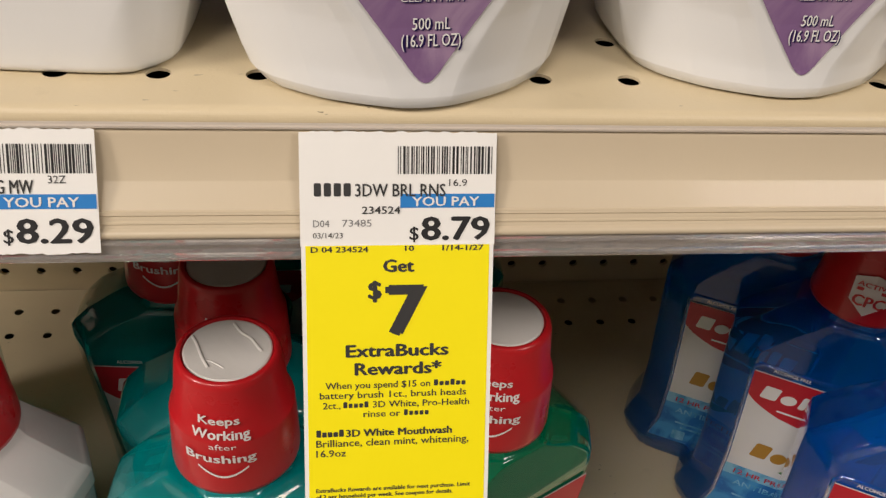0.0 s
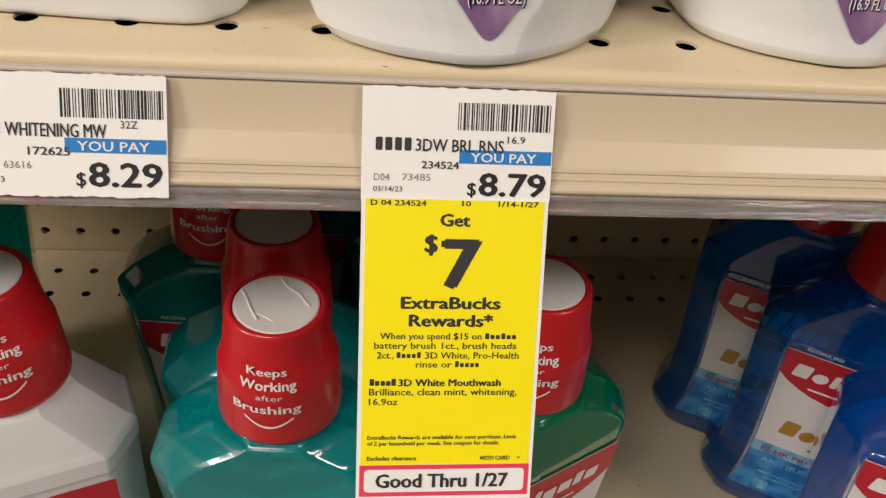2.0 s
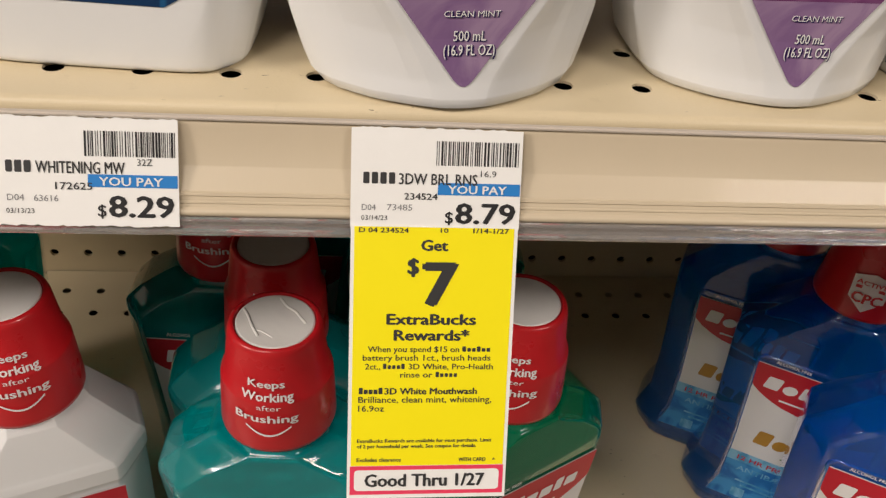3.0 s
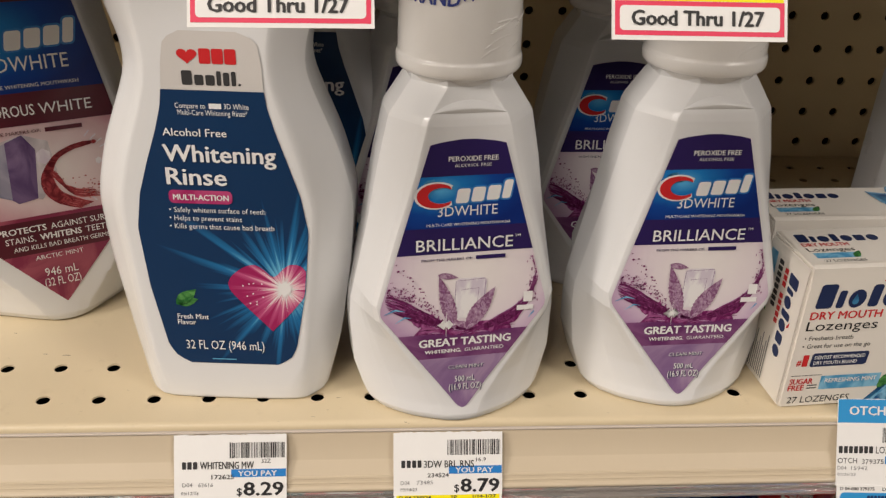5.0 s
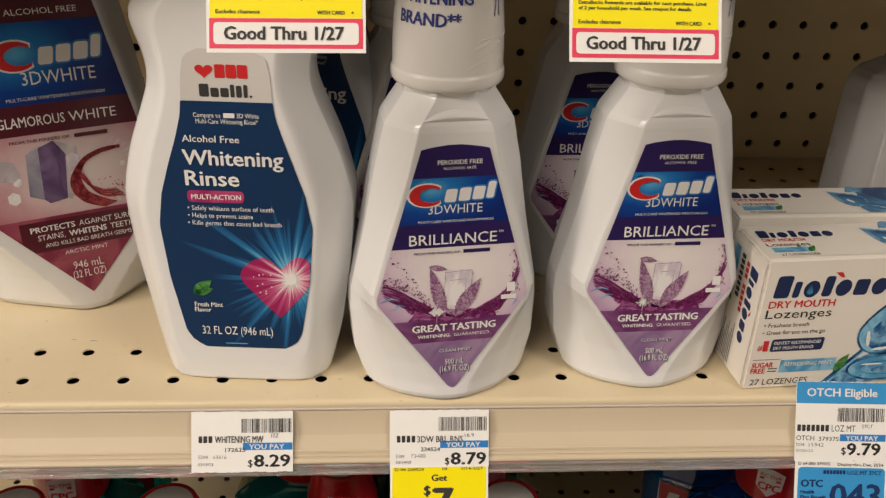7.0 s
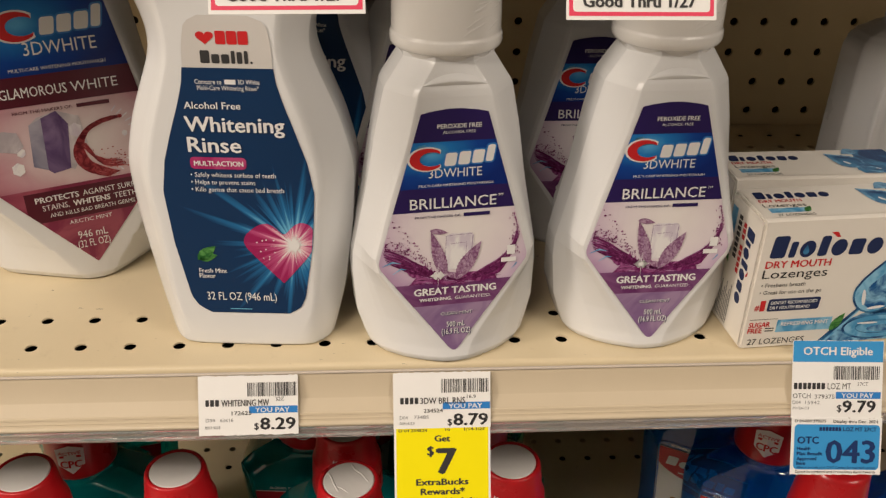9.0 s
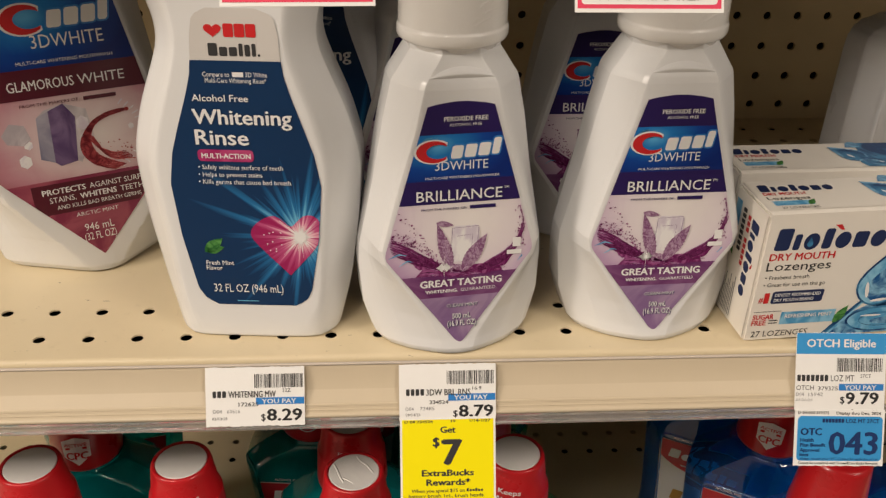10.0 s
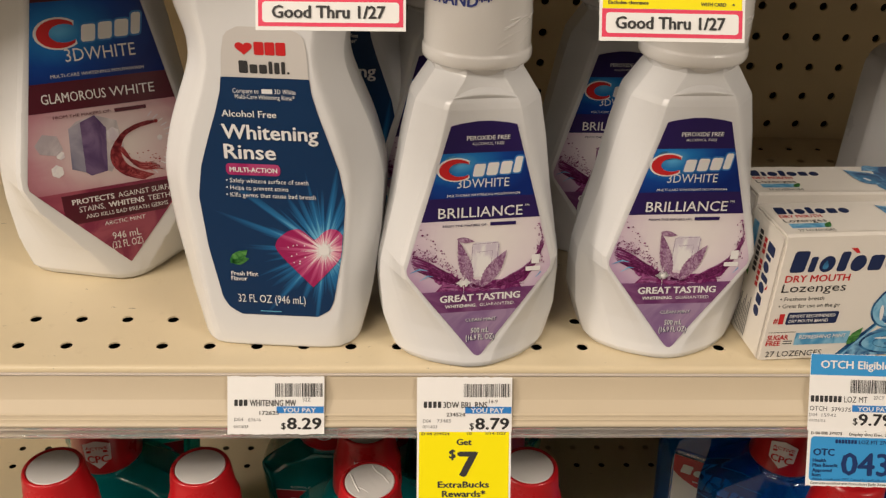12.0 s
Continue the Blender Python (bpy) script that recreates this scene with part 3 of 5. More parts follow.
# ---- mouthwash bottles on the middle shelf ----
def wrapped_cap(bottle, r, z0, z1, words):
    prof = [(r - 4.2, z0 - 3.6), (r - 3.4, z0 - 2.4), (r - 2.6, z0 - 0.6), (r - 0.9, z0), (r + 0.3, z0 + 0.8), (r + 0.9, z0 + 2.0), (r + 1.0, z0 + 3.6), (r + 0.95, z0 + 5.6), (r + 0.7, z0 + 6.3), (r + 0.2, z0 + 6.7), (r + 0.15, z0 + 7.6), (r + 0.15, z0 + 14), (r - 0.1, z0 + 24), (r - 0.6, z0 + 31), (r - 1.5, z0 + 40), (r - 2.3, z0 + 49), (r - 2.8, z1 - 9), (r - 3.4, z1 - 4), (r - 6, z1)]
    girth = lambda z: float(np.interp(1000 * z, [z0 + 24, z0 + 31, z0 + 40, z0 + 49, z1], [r - 0.1, r - 0.6, r - 1.5, r - 2.3, r - 2.9])) / 1000
    wrap = lambda x, z, e: ((girth(z) + e) * math.sin(x * 1000 / r), -(girth(z) + e) * math.cos(x * 1000 / r), z)
    cap = part("cap", lathe([(a / 1000, b / 1000) for a, b in prof], 40), WRAP, bottle, "cap under white shrink wrap", smooth=True)
    rnd = random.Random(21)
    for k in range(12):
        a, z, d = rnd.uniform(2, 34), z0 + rnd.uniform(8, 24), rnd.uniform(-0.1, 0.6)
        n = rnd.randint(5, 9)
        path = [(a + 1.5 * q, z + 1.5 * q * d + rnd.uniform(-0.35, 0.35)) for q in range(n)]
        ridge(cap, round_surf(r / 1000), WRAP, path, 0.55, rnd.uniform(0.10, 0.24), "wrap_crease")
    if words:
        lettering(cap, wrap, 0.00025, BOX_BLUE, [("WHITENING", -32, 6, z0 + 38.0, 5.6, 0.03), ("BRAND**", -30, 0.5, z0 + 28.9, 5.6, 0.03), ("71", 17.5, 22, z0 + 31.8, 8.5)])


BOX_BLUE = mat("wrap_blue_ink", (0.03, 0.05, 0.25), 0.4)


def block_logo(parent, surf, e, x0, x1, base, h, rise):
    """The maker's mark as plain shapes: a red crescent and white blocks edged in blue."""
    w = x1 - x0
    cx, cy, r = x0 + 0.17 * w, base + 0.42 * h, 0.18 * w
    ring = [(cx + r * 1.15 * math.cos(radians(a)), cy + rise * 0.17 + 0.56 * h * math.sin(radians(a))) for a in range(45, 321, 15)]
    ring += [(cx + 0.055 * w + 0.80 * r * math.cos(radians(a)), cy + rise * 0.17 + 0.36 * h * math.sin(radians(a))) for a in range(315, 44, -15)]
    word = (x0 + 0.37 * w, x0 + 0.95 * w, base + 0.35 * rise, 0.92 * h, 0.16 * h, 0.16, 0.9 * rise)
    shapes(parent, surf, e, BLOCK_BLUE, word_blocks("xxxt", *word, grow=0.018 * w), "mark_edge")
    shapes(parent, surf, e + 0.0001, WHITE_INK, word_blocks("xxxt", *word), "mark_field")
    outer = [(cx + (px - cx) * 1.14, cy + (py - cy) * 1.12) for px, py in ring]
    m2 = len(ring) // 2
    bm = bmesh.new()
    for k in range(m2 - 1):
        add_poly(bm, surf, e + 0.0001, [outer[k], outer[k + 1], ring[2 * m2 - 2 - k], ring[2 * m2 - 1 - k]])
    part("crescent_edge", bm, WHITE_INK, parent)
    n = len(ring) // 2
    bm = bmesh.new()
    for k in range(n - 1):
        add_poly(bm, surf, e + 0.0002, [ring[k], ring[k + 1], ring[2 * n - 2 - k], ring[2 * n - 1 - k]])
    part("mark_crescent", bm, LOGO_RED, parent)


FACET = Body([(0, 37.5, 37.4, 6, 19, 3), (1.2, 39.8, 39.8, 6.5, 20, 3), (4, 42.2, 39.6, 7.5, 19, 3), (9, 44, 38.0, 9.5, 17, 2.5), (21, 47.3, 35.7, 16.5, 13, 1.5), (42, 48.6, 33.5, 31, 9.5), (52, 48.0, 32.5, 38, 8), (60, 46.3, 31.95, 40, 8), (89, 40.3, 29.85, 32, 9),
              (119, 35.2, 27.67, 22.5, 10), (134.5, 31.9, 26.5, 18.9, 10), (138.6, 31.0, 26.2, 18.0, 10), (141.0, 29.9, 25.8, 17.2, 10), (142.8, 28.6, 25.2, 16.2, 10), (152, 22.6, 21.8, 9.6, 9.4), (153.4, 21.6, 21.4, 9.0, 8.9), (161, 21.5, 21.5, 9.0, 9.0)], soften=0)


def faceted_bottle(m, label, words):
    """A white bottle with a kite-shaped front that carries a violet label."""
    b = thing("mouthwash_bottle", label, "bottle", m, group="violet-label mouthwash bottles")
    part("body", FACET.mesh(), WHITE, b, smooth="facets")
    wrapped_cap(b, 25.3, 156.4, 224, words)
    s = FACET.surf()
    # scooped brow where the shoulder meets the front
    brow, rows = bmesh.new(), []
    for zz, e in ((143.6, 0.0), (145.6, 0.0020), (146.1, 0.0021), (147.0, 0.0012), (149.2, -0.0005)):
        row = []
        for k in range(17):
            u = k / 8 - 1
            z = 143.5 + (zz - 143.5) * (1 - u * u)
            row.append(brow.verts.new(s(0.0158 * u, z / 1000, e * (1 - u * u) - 0.0002 * abs(u) ** 3)))
        rows.append(row)
    for p, q in zip(rows, rows[1:]):
        for k in range(16):
            brow.faces.new((p[k], p[k + 1], q[k + 1], q[k]))
    part("brow", brow, WHITE, b, smooth=True)
    half = lambda z: float(np.interp(z, [7.5, 8.1, 9.5, 54, 56, 58, 60, 131.3, 132.4, 133.4], [0.4, 1.6, 3.0, 36.0, 36.9, 37.0, 36.6, 15.8, 11, 3]))
    left, right = (lambda z: -half(z) - 0.6), (lambda z: half(z) - 0.6)
    lab = part("label", panel_bm(s, 0.00025, 7.5, 133.4, left, right, 120, 12), LILAC_ART, b, "violet foil kite-shaped label")
    part("tip_field", panel_bm(s, 0.0004, 7.6, 33, left, right, 40, 8), LILAC_TIP, lab)
    part("plum_band", panel_bm(s, 0.00045, 33, 45.2, left, right, 6, 10), SPLASH_DARK, lab)
    part("top_field", panel_bm(s, 0.0004, 118, 133.4, left, right, 28, 8), PURPLE, lab)
    part("blue_field", panel_bm(s, 0.0004, 95.2, 118, left, right, 8, 8), BLUE, lab)
    part("name_field", panel_bm(s, 0.00042, 83.6, 95.4, left, right, 5, 10), PURPLE, lab)
    part("plum_haze", panel_bm(s, 0.00042, 44, 50, lambda z: max(left(z), -24 + 0.9 * (z - 44)), lambda z: min(right(z), 22 - 0.4 * (z - 44)), 6, 10), SPLASH, lab)
    # splash of dark water with two mint leaves and an ice cube
    rnd = random.Random(5)
    up = [(-34 + k, float(np.interp(k, [0, 5, 12, 20, 26, 34, 46, 56, 62, 66], [62, 62.5, 59, 54, 51, 49.5, 50.5, 55, 62, 70])) + rnd.uniform(-1.2, 1.2)) for k in range(66)]
    dn = [(-34 + k, float(np.interp(k, [0, 5, 12, 20, 30, 48, 58, 62, 66], [60.5, 57, 50, 45.5, 44, 44.5, 49, 56, 66])) + rnd.uniform(-0.6, 0.6)) for k in range(65, -1, -1)]
    lim = lambda p: (max(-half(p[1]) + 0.2, min(half(p[1]) - 1.6, p[0])), p[1])
    shapes(lab, s, 0.0005, SPLASH, [[lim(p) for p in up + dn]], "splash")
    clip = lambda polys: [[lim(p) for p in poly] for poly in polys]
    deep, mid, pale = [], [], []
    for k in range(16):
        u = k / 15
        path = smooth_path([(-37 + 3 * u, 66 - 7 * u), (-29, 63 - 7 * u), (-20, 57.5 - 6 * u), (-11, 51 - 3 * u), (0 + 6 * u, 46.5 + rnd.uniform(-1, 1))], 16)
        jit = [(x, y + rnd.uniform(-0.35, 0.35)) for x, y in path]
        (deep, mid, pale)[k % 3].extend(ribbon(jit, (0.2, rnd.uniform(0.6, 1.6), rnd.uniform(0.5, 1.3), 0.3)))
    for k in range(12):
        u = k / 11
        path = smooth_path([(0 + 8 * u, 46 + 2 * u), (14, 47 + 4 * u), (23, 51 + 5 * u), (29, 58 + 4 * u), (32.5 - u, 69 + 4 * u)], 16)
        jit = [(x + rnd.uniform(-0.25, 0.25), y + rnd.uniform(-0.3, 0.3)) for x, y in path]
        (deep, mid, pale)[k % 3].extend(ribbon(jit, (0.3, rnd.uniform(0.6, 1.5), rnd.uniform(0.4, 1.0), 0.15)))
    for k in range(14):
        x, y = rnd.uniform(-22, 16), rnd.uniform(44.5, 48)
        (deep, pale)[k % 2].extend(ribbon(smooth_path([(x, y), (x + 4, y + 0.5), (x + 9, y)], 7), (0.1, 0.5, 0.1)))
    shapes(lab, s, 0.00053, SPLASH_PALE, clip(pale), "splash_light")
    shapes(lab, s, 0.00056, SPLASH, clip(mid), "splash_stream")
    shapes(lab, s, 0.00059, SPLASH_DEEP, clip(deep), "splash_shade")
    drops = []
    for k in range(150):
        x = rnd.uniform(-36, -11)
        drops.append(ellipse(*lim((x, float(np.interp(x, [-36, -24, -11], [66, 62, 53])) + abs(rnd.gauss(0, 2.6)))), rnd.uniform(0.12, 0.5), rnd.uniform(0.12, 0.5), 7))
    for k in range(14):
        drops.append(ellipse(*lim((-31 + 1.0 * k + rnd.uniform(-0.8, 0.8), 80 - 1.2 * k + rnd.uniform(-1, 1))), rnd.uniform(0.2, 0.7), rnd.uniform(0.2, 0.6), 8))
    for k in range(60):
        drops.append(ellipse(*lim((30.5 + rnd.gauss(0, 1.6), 58 + 22 * rnd.random() ** 1.3)), rnd.uniform(0.12, 0.5), rnd.uniform(0.15, 0.7), 7))
    shapes(lab, s, 0.00062, SPLASH, drops, "spray")
    shapes(lab, s, 0.00054, ICE, [rect(-5.5, 8.5, 52, 71.5, 1.0, 2.5)], "ice_cube")
    shapes(lab, s, 0.00057, LILAC_TIP, ribbon([(-5.0, 54), (-4.4, 70.4), (8.6, 70.9)], (0.25, 0.25)) + ribbon([(8.8, 70), (8.0, 56)], (0.3, 0.2)) + ribbon([(-2, 66), (5.8, 66.5), (5.2, 57)], (0.2, 0.2)), "ice_edge")
    shapes(lab, s, 0.00060, SKY_INK, clip(ribbon([(-36, 56.5), (-31, 58.5), (-27, 57.5)], (0.2, 0.9, 0.2)) + ribbon([(-31, 52), (-27, 54.5), (-24, 54)], (0.2, 0.8, 0.1)) + ribbon([(29, 50), (31.5, 53)], (0.2, 0.7))), "foil_sheen")
    shapes(lab, s, 0.00064, LEAF_PURPLE, [leaf_shape(-4.5, 47, -12.0, 73.5, 3.0, 25), leaf_shape(-12.6, 73.8, -3.5, 72.0, 1.5, 13), leaf_shape(0.5, 46.5, 13.2, 66.5, 3.5, 25), leaf_shape(2, 48, -5, 50.5, 1.6, 13)], "mint_sprig")
    veins = []
    for x0, y0, x1, y1, wide in ((-4.5, 47, -12.0, 73.5, 2.5), (0.5, 46.5, 13.2, 66.5, 2.9)):
        dx, dy = x1 - x0, y1 - y0
        d = math.hypot(dx, dy)
        veins += ribbon([(x0, y0), (x1, y1)], (0.35, 0.08))
        for q in range(2, 9):
            f, reach = q / 10, wide * math.sin(math.pi * (q / 10) ** 0.8)
            for side in (-1, 1):
                veins += ribbon([(x0 + dx * f, y0 + dy * f), (x0 + dx * (f + 0.09) - side * dy / d * reach, y0 + dy * (f + 0.09) + side * dx / d * reach)], (0.22, 0.06))
    shapes(lab, s, 0.00067, SPLASH_PALE, veins, "leaf_veins")
    star = []
    for k in range(32):
        a, r = 2 * math.pi * k / 32, (0.9 if k % 2 else (7.0 if k % 16 == 8 else 4.2 if k % 8 == 0 else 2.6))
        star.append((-8.5 + r * math.cos(a), 49.5 + r * math.sin(a)))
    shapes(lab, s, 0.0007, WHITE_INK, [star], "sparkle")
    shapes(lab, s, 0.0007, WHITE_INK, [rect(26.2, 30.4, 58.0, 63.0), rect(23.4, 31.0, 54.0, 56.4)], "white_patch")
    block_logo(lab, s, 0.0006, -20.5, 19.5, 105.6, 9.6, 1.6)
    glow = [(-14.5 + (5.0 if k % 2 else 1.8) * math.cos(2 * math.pi * k / 20), 114.6 + (2.4 if k % 2 else 1.2) * math.sin(2 * math.pi * k / 20)) for k in range(20)]
    shapes(lab, s, 0.0005, BURST, [glow], "glint")
    lettering(lab, s, 0.0006, WHITE_INK, [("3DWHITE", -13, 12.6, 100.6, 4.7)], "line_lettering")
    t = [("PEROXIDE FREE", -8.9, 12.0, 124.4, 2.2, 0.02), ("ALCOHOL FREE", -6.3, 9.1, 121.9, 1.4), ("MULTI-CARE WHITENING MOUTHWASH", -17.7, 18, 94.9 + 1.4, 1.3), ("BRILLIANCE", -22.1, 20.0, 85.3, 5.6, 0.008), ("TM", 20.8, 23.2, 89.6, 1.3),
         ("GREAT TASTING", -20.8, 21.2, 39.2, 3.9, 0.04), ("WHITENING.", -18.1, -1.5, 35.8, 1.8, 0.04), ("GUARANTEED.", 0.0, 18.5, 35.8, 1.8), ("CLEAN MINT", -7.3, 8.9, 27.3, 1.8), ("500 mL", -4.3, 5.2, 20.6, 3.0, 0.01), ("(16.9 FL OZ)", -7, 8, 16.6, 3.1, 0.01)]
    shadow = [(w, x0 + 0.35, x1 + 0.45, z - 0.3, h, 0.05) for w, x0, x1, z, h, *_ in t[-3:]]
    lettering(lab, s, 0.00062, PURPLE, shadow + [("FROM THE MAKERS OF:", -19.7, 2.6, 80.4, 1.2, 0.01)], "dark_lettering")
    shapes(lab, s, 0.00062, PURPLE, [rect(4, 17, 80.2, 82.0)], "dark_bar")
    lettering(lab, s, 0.0008, WHITE_INK, t, "white_lettering")
    return b


SPLASH_DARK = two_tone("plum_band_ink", (0.125, 0.028, 0.12), (0.20, 0.075, 0.19), scale=60)
first = faceted_bottle(pose(-0.0135, 0.0500, 1.2, 0, 0, 8), "white faceted mouthwash bottle with violet kite label, shrink-wrapped cap", True)
for x, y, turn in ((0.0934, 0.0582, 3), (0.082, 0.168, 1), (-0.026, 0.160, 5)):
    copy_thing(first, pose(x, y, 1.2, 0, 0, turn))

HOURGLASS = Body([(0, 41, 29.5, 29, 17, 1.5), (1.2, 42.6, 31.4, 31, 18, 1.5), (4, 43.6, 32.0, 32, 18, 1.5), (14, 45.8, 31.0, 33.5, 16, 1), (27, 49, 30.2, 36, 13), (64, 54.2, 29.1, 39, 12), (92, 56.0, 28.24, 42, 12), (100, 55.6, 28.0, 42, 12), (122, 49.8, 27.3, 36, 12), (141, 42.0, 26.77, 29, 12),
                  (154, 36.8, 26.4, 25, 12), (166, 37.6, 26.0, 25, 12), (180, 42.6, 25.6, 28, 12), (186, 43.4, 25.2, 28, 12), (192, 40, 24, 24, 12), (203, 24, 20, 12, 9), (206, 19, 19, 8, 8), (214, 18.5, 18.5, 7.8, 7.8)], soften=8)


def hourglass_bottle(m):
    """A white waisted bottle with a dark blue shield label."""
    b = thing("rinse_bottle", "white waisted rinse bottle with dark blue shield label", "bottle", m, group="blue-label rinse bottles")
    part("body", HOURGLASS.mesh(), WHITE, b, smooth=True)
    part("cap", lathe([(r / 1000, z / 1000) for r, z in ((18, 206), (20.5, 207), (20.8, 210), (20.5, 236), (19.5, 239), (17, 240))], 40), WHITE, b, "white screw cap", smooth=True)
    s = HOURGLASS.surf()
    left = line((20.5, -18), (24, -24), (30, -27.5), (60, -32.5), (88, -34.6), (104, -31.9), (118, -27.4), (132, -22.4), (142, -19.4), (149, -18.4))
    right = line((20.5, 22), (24, 28), (30, 30.8), (60, 36.0), (88, 38.2), (104, 35.5), (118, 31.0), (132, 26.4), (142, 23.6), (149, 22.8))
    lab = part("label", panel_bm(s, 0.00025, 20.5, 149, left, right, 60, 14), BURST_GLOW, b, "dark blue shield-shaped label")
    gl = line((149, -18.2), (160, -17.2), (168, -15.6), (171, -13), (172.5, -9))
    gr = line((149, 22.6), (160, 22.4), (168, 21.0), (171, 18), (172.5, 13))
    part("grey_field", panel_bm(s, 0.0003, 149.1, 172.5, gl, gr, 10, 8), GREY_BAND, lab)
    # maker's mark as plain shapes
    heart = [(-6.6 + 4.0 * math.sin(a) ** 3, 162.9 + 3.1 * (13 * math.cos(a) - 5 * math.cos(2 * a) - 2 * math.cos(3 * a) - math.cos(4 * a)) / 15) for a in [2 * math.pi * k / 28 for k in range(28)]]
    shapes(lab, s, 0.0005, LOGO_RED, [heart] + word_blocks("XXX", -1.9, 12.6, 159.8, 6.0, gap=0.10), "red_mark")
    shapes(lab, s, 0.0005, INK_SOFT, word_blocks("Xxxltl", -9.4, 12.0, 151.2, 5.8, gap=0.2) + [ellipse(13.4, 151.8, 0.6, 0.6, 8)], "grey_mark")
    # light burst behind a magenta heart
    rnd = random.Random(3)
    lim = lambda p: (min(right(p[1]) - 0.3, max(left(p[1]) + 0.2, p[0])), p[1])
    big = smooth_path([(20.4, 38.5), (11.8, 48), (3.1, 57.9), (1.6, 62), (3.2, 66.1), (9, 70.9), (14, 72.4), (17.9, 70), (22.1, 65.2), (26.2, 70.3), (29.6, 72.9), (34.2, 72.5), (37.4, 68.3), (37.2, 60.5), (33.4, 53.5), (20.4, 38.5)], 61)
    shapes(lab, s, 0.00055, HEART_INK, [[lim(p) for p in big[:-1]]], "heart")
    spikes = []
    for k in range(40):
        a, r = 2 * math.pi * (k + 0.5 * rnd.random()) / 40, (rnd.uniform(11, 15) if k % 5 == 0 else rnd.uniform(4, 8.5))
        spikes.append([lim((26.8 + 0.42 * math.sin(a), 60.5 - 0.42 * math.cos(a))), lim((26.8 + r * math.cos(a), 60.5 + r * math.sin(a))), lim((26.8 - 0.42 * math.sin(a), 60.5 + 0.42 * math.cos(a)))])
    shapes(lab, s, 0.00066, WHITE_INK, spikes + [ellipse(rnd.uniform(8, 18), rnd.uniform(52, 63), 0.4, 0.4, 6) for _ in range(10)], "glitter")
    shapes(lab, s, 0.0009, WHITE_INK, [ellipse(26.8, 60.5, 2.8, 2.8, 20)], "burst_core")
    shapes(lab, s, 0.0005, LEAF_GREEN, [leaf_shape(-22, 51, -12.5, 59, 2.9), leaf_shape(-21.5, 51.5, -12, 54, 2.4)], "mint_leaf")
    shapes(lab, s, 0.0005, MAGENTA, [rect(-19.8, 6.8, 100.2, 106.2, 0, 2.0)], "pill_field")
    lettering(lab, s, 0.0007, WHITE_INK, [("Compare to", -13.2, -1.0, 141.7, 2.3), ("3D White", 6.4, 16.3, 141.8, 2.3), ("Multi-Care Whitening Rinse*", -12.3, 15.7, 138.9, 2.3), ("Alcohol Free", -19.4, 6.6, 130.0, 3.4, 0.015), ("Whitening", -20.2, 26.2, 119.0, 7.6, 0.025), ("Rinse", -20.0, 5.2, 108.8, 7.8, 0.025),
              ("MULTI-ACTION", -18, 5.4, 101.9, 2.6, 0.03), ("\u2022 Safely whitens surface of teeth", -20.2, 20.3, 96.2, 2.5), ("\u2022 Helps to prevent stains", -20.4, 10.2, 92.4, 2.5), ("\u2022 Kills germs that cause bad breath", -20.7, 23.7, 88.6, 2.5),
              ("Fresh Mint", -22, -8, 44.0, 2.6, 0.015), ("Flavor", -22.2, -14, 41.0, 2.6, 0.015), ("32 FL OZ (946 mL)", -19.5, 16, 28.2, 4.9)], "white_lettering")
    shapes(lab, s, 0.0007, WHITE_INK, [rect(0.4, 5.4, 141.7, 143.9)], "maker_bar")
    shapes(lab, s, 0.0007, BURST, [rect(-8.2, 2.9, 22.8, 23.3)], "code_bar")
    return b


BURST_GLOW = burst_ink("burst_glow_ink", 0.0268, 0.0605, 0.030, [(0.0, (0.60, 0.85, 0.92)), (0.22, (0.16, 0.50, 0.72)), (0.50, (0.012, 0.15, 0.36)), (1.0, (0.002, 0.030, 0.100))])
HEART_INK = burst_ink("heart_ink", 0.0268, 0.0605, 0.026, [(0.0, (0.95, 0.90, 0.90)), (0.18, (0.78, 0.46, 0.54)), (0.38, (0.50, 0.08, 0.22)), (0.75, (0.33, 0.012, 0.10))])
rinse = hourglass_bottle(pose(-0.1128, 0.060, 1.2, 0, 0, -4))
copy_thing(rinse, pose(-0.092, 0.157, 1.2, 0, 0, 2))

LARGE = Body([(0, 48, 42, 6, 11), (1.5, 50.5, 44.3, 7, 12), (5, 53, 44.7, 10, 12), (25, 57, 43.5, 24, 12), (50, 58.8, 42.0, 43, 11), (66, 58.4, 41.0, 50.5, 10), (76, 57, 40.4, 50, 10), (110, 51.5, 38.4, 42.5, 11), (150, 45.5, 36.0, 33, 12), (180, 40, 34.2, 27, 12), (188, 36, 32, 22, 12), (199, 25, 25, 11, 10), (206, 24, 24, 9.9, 9.9)], soften=1)


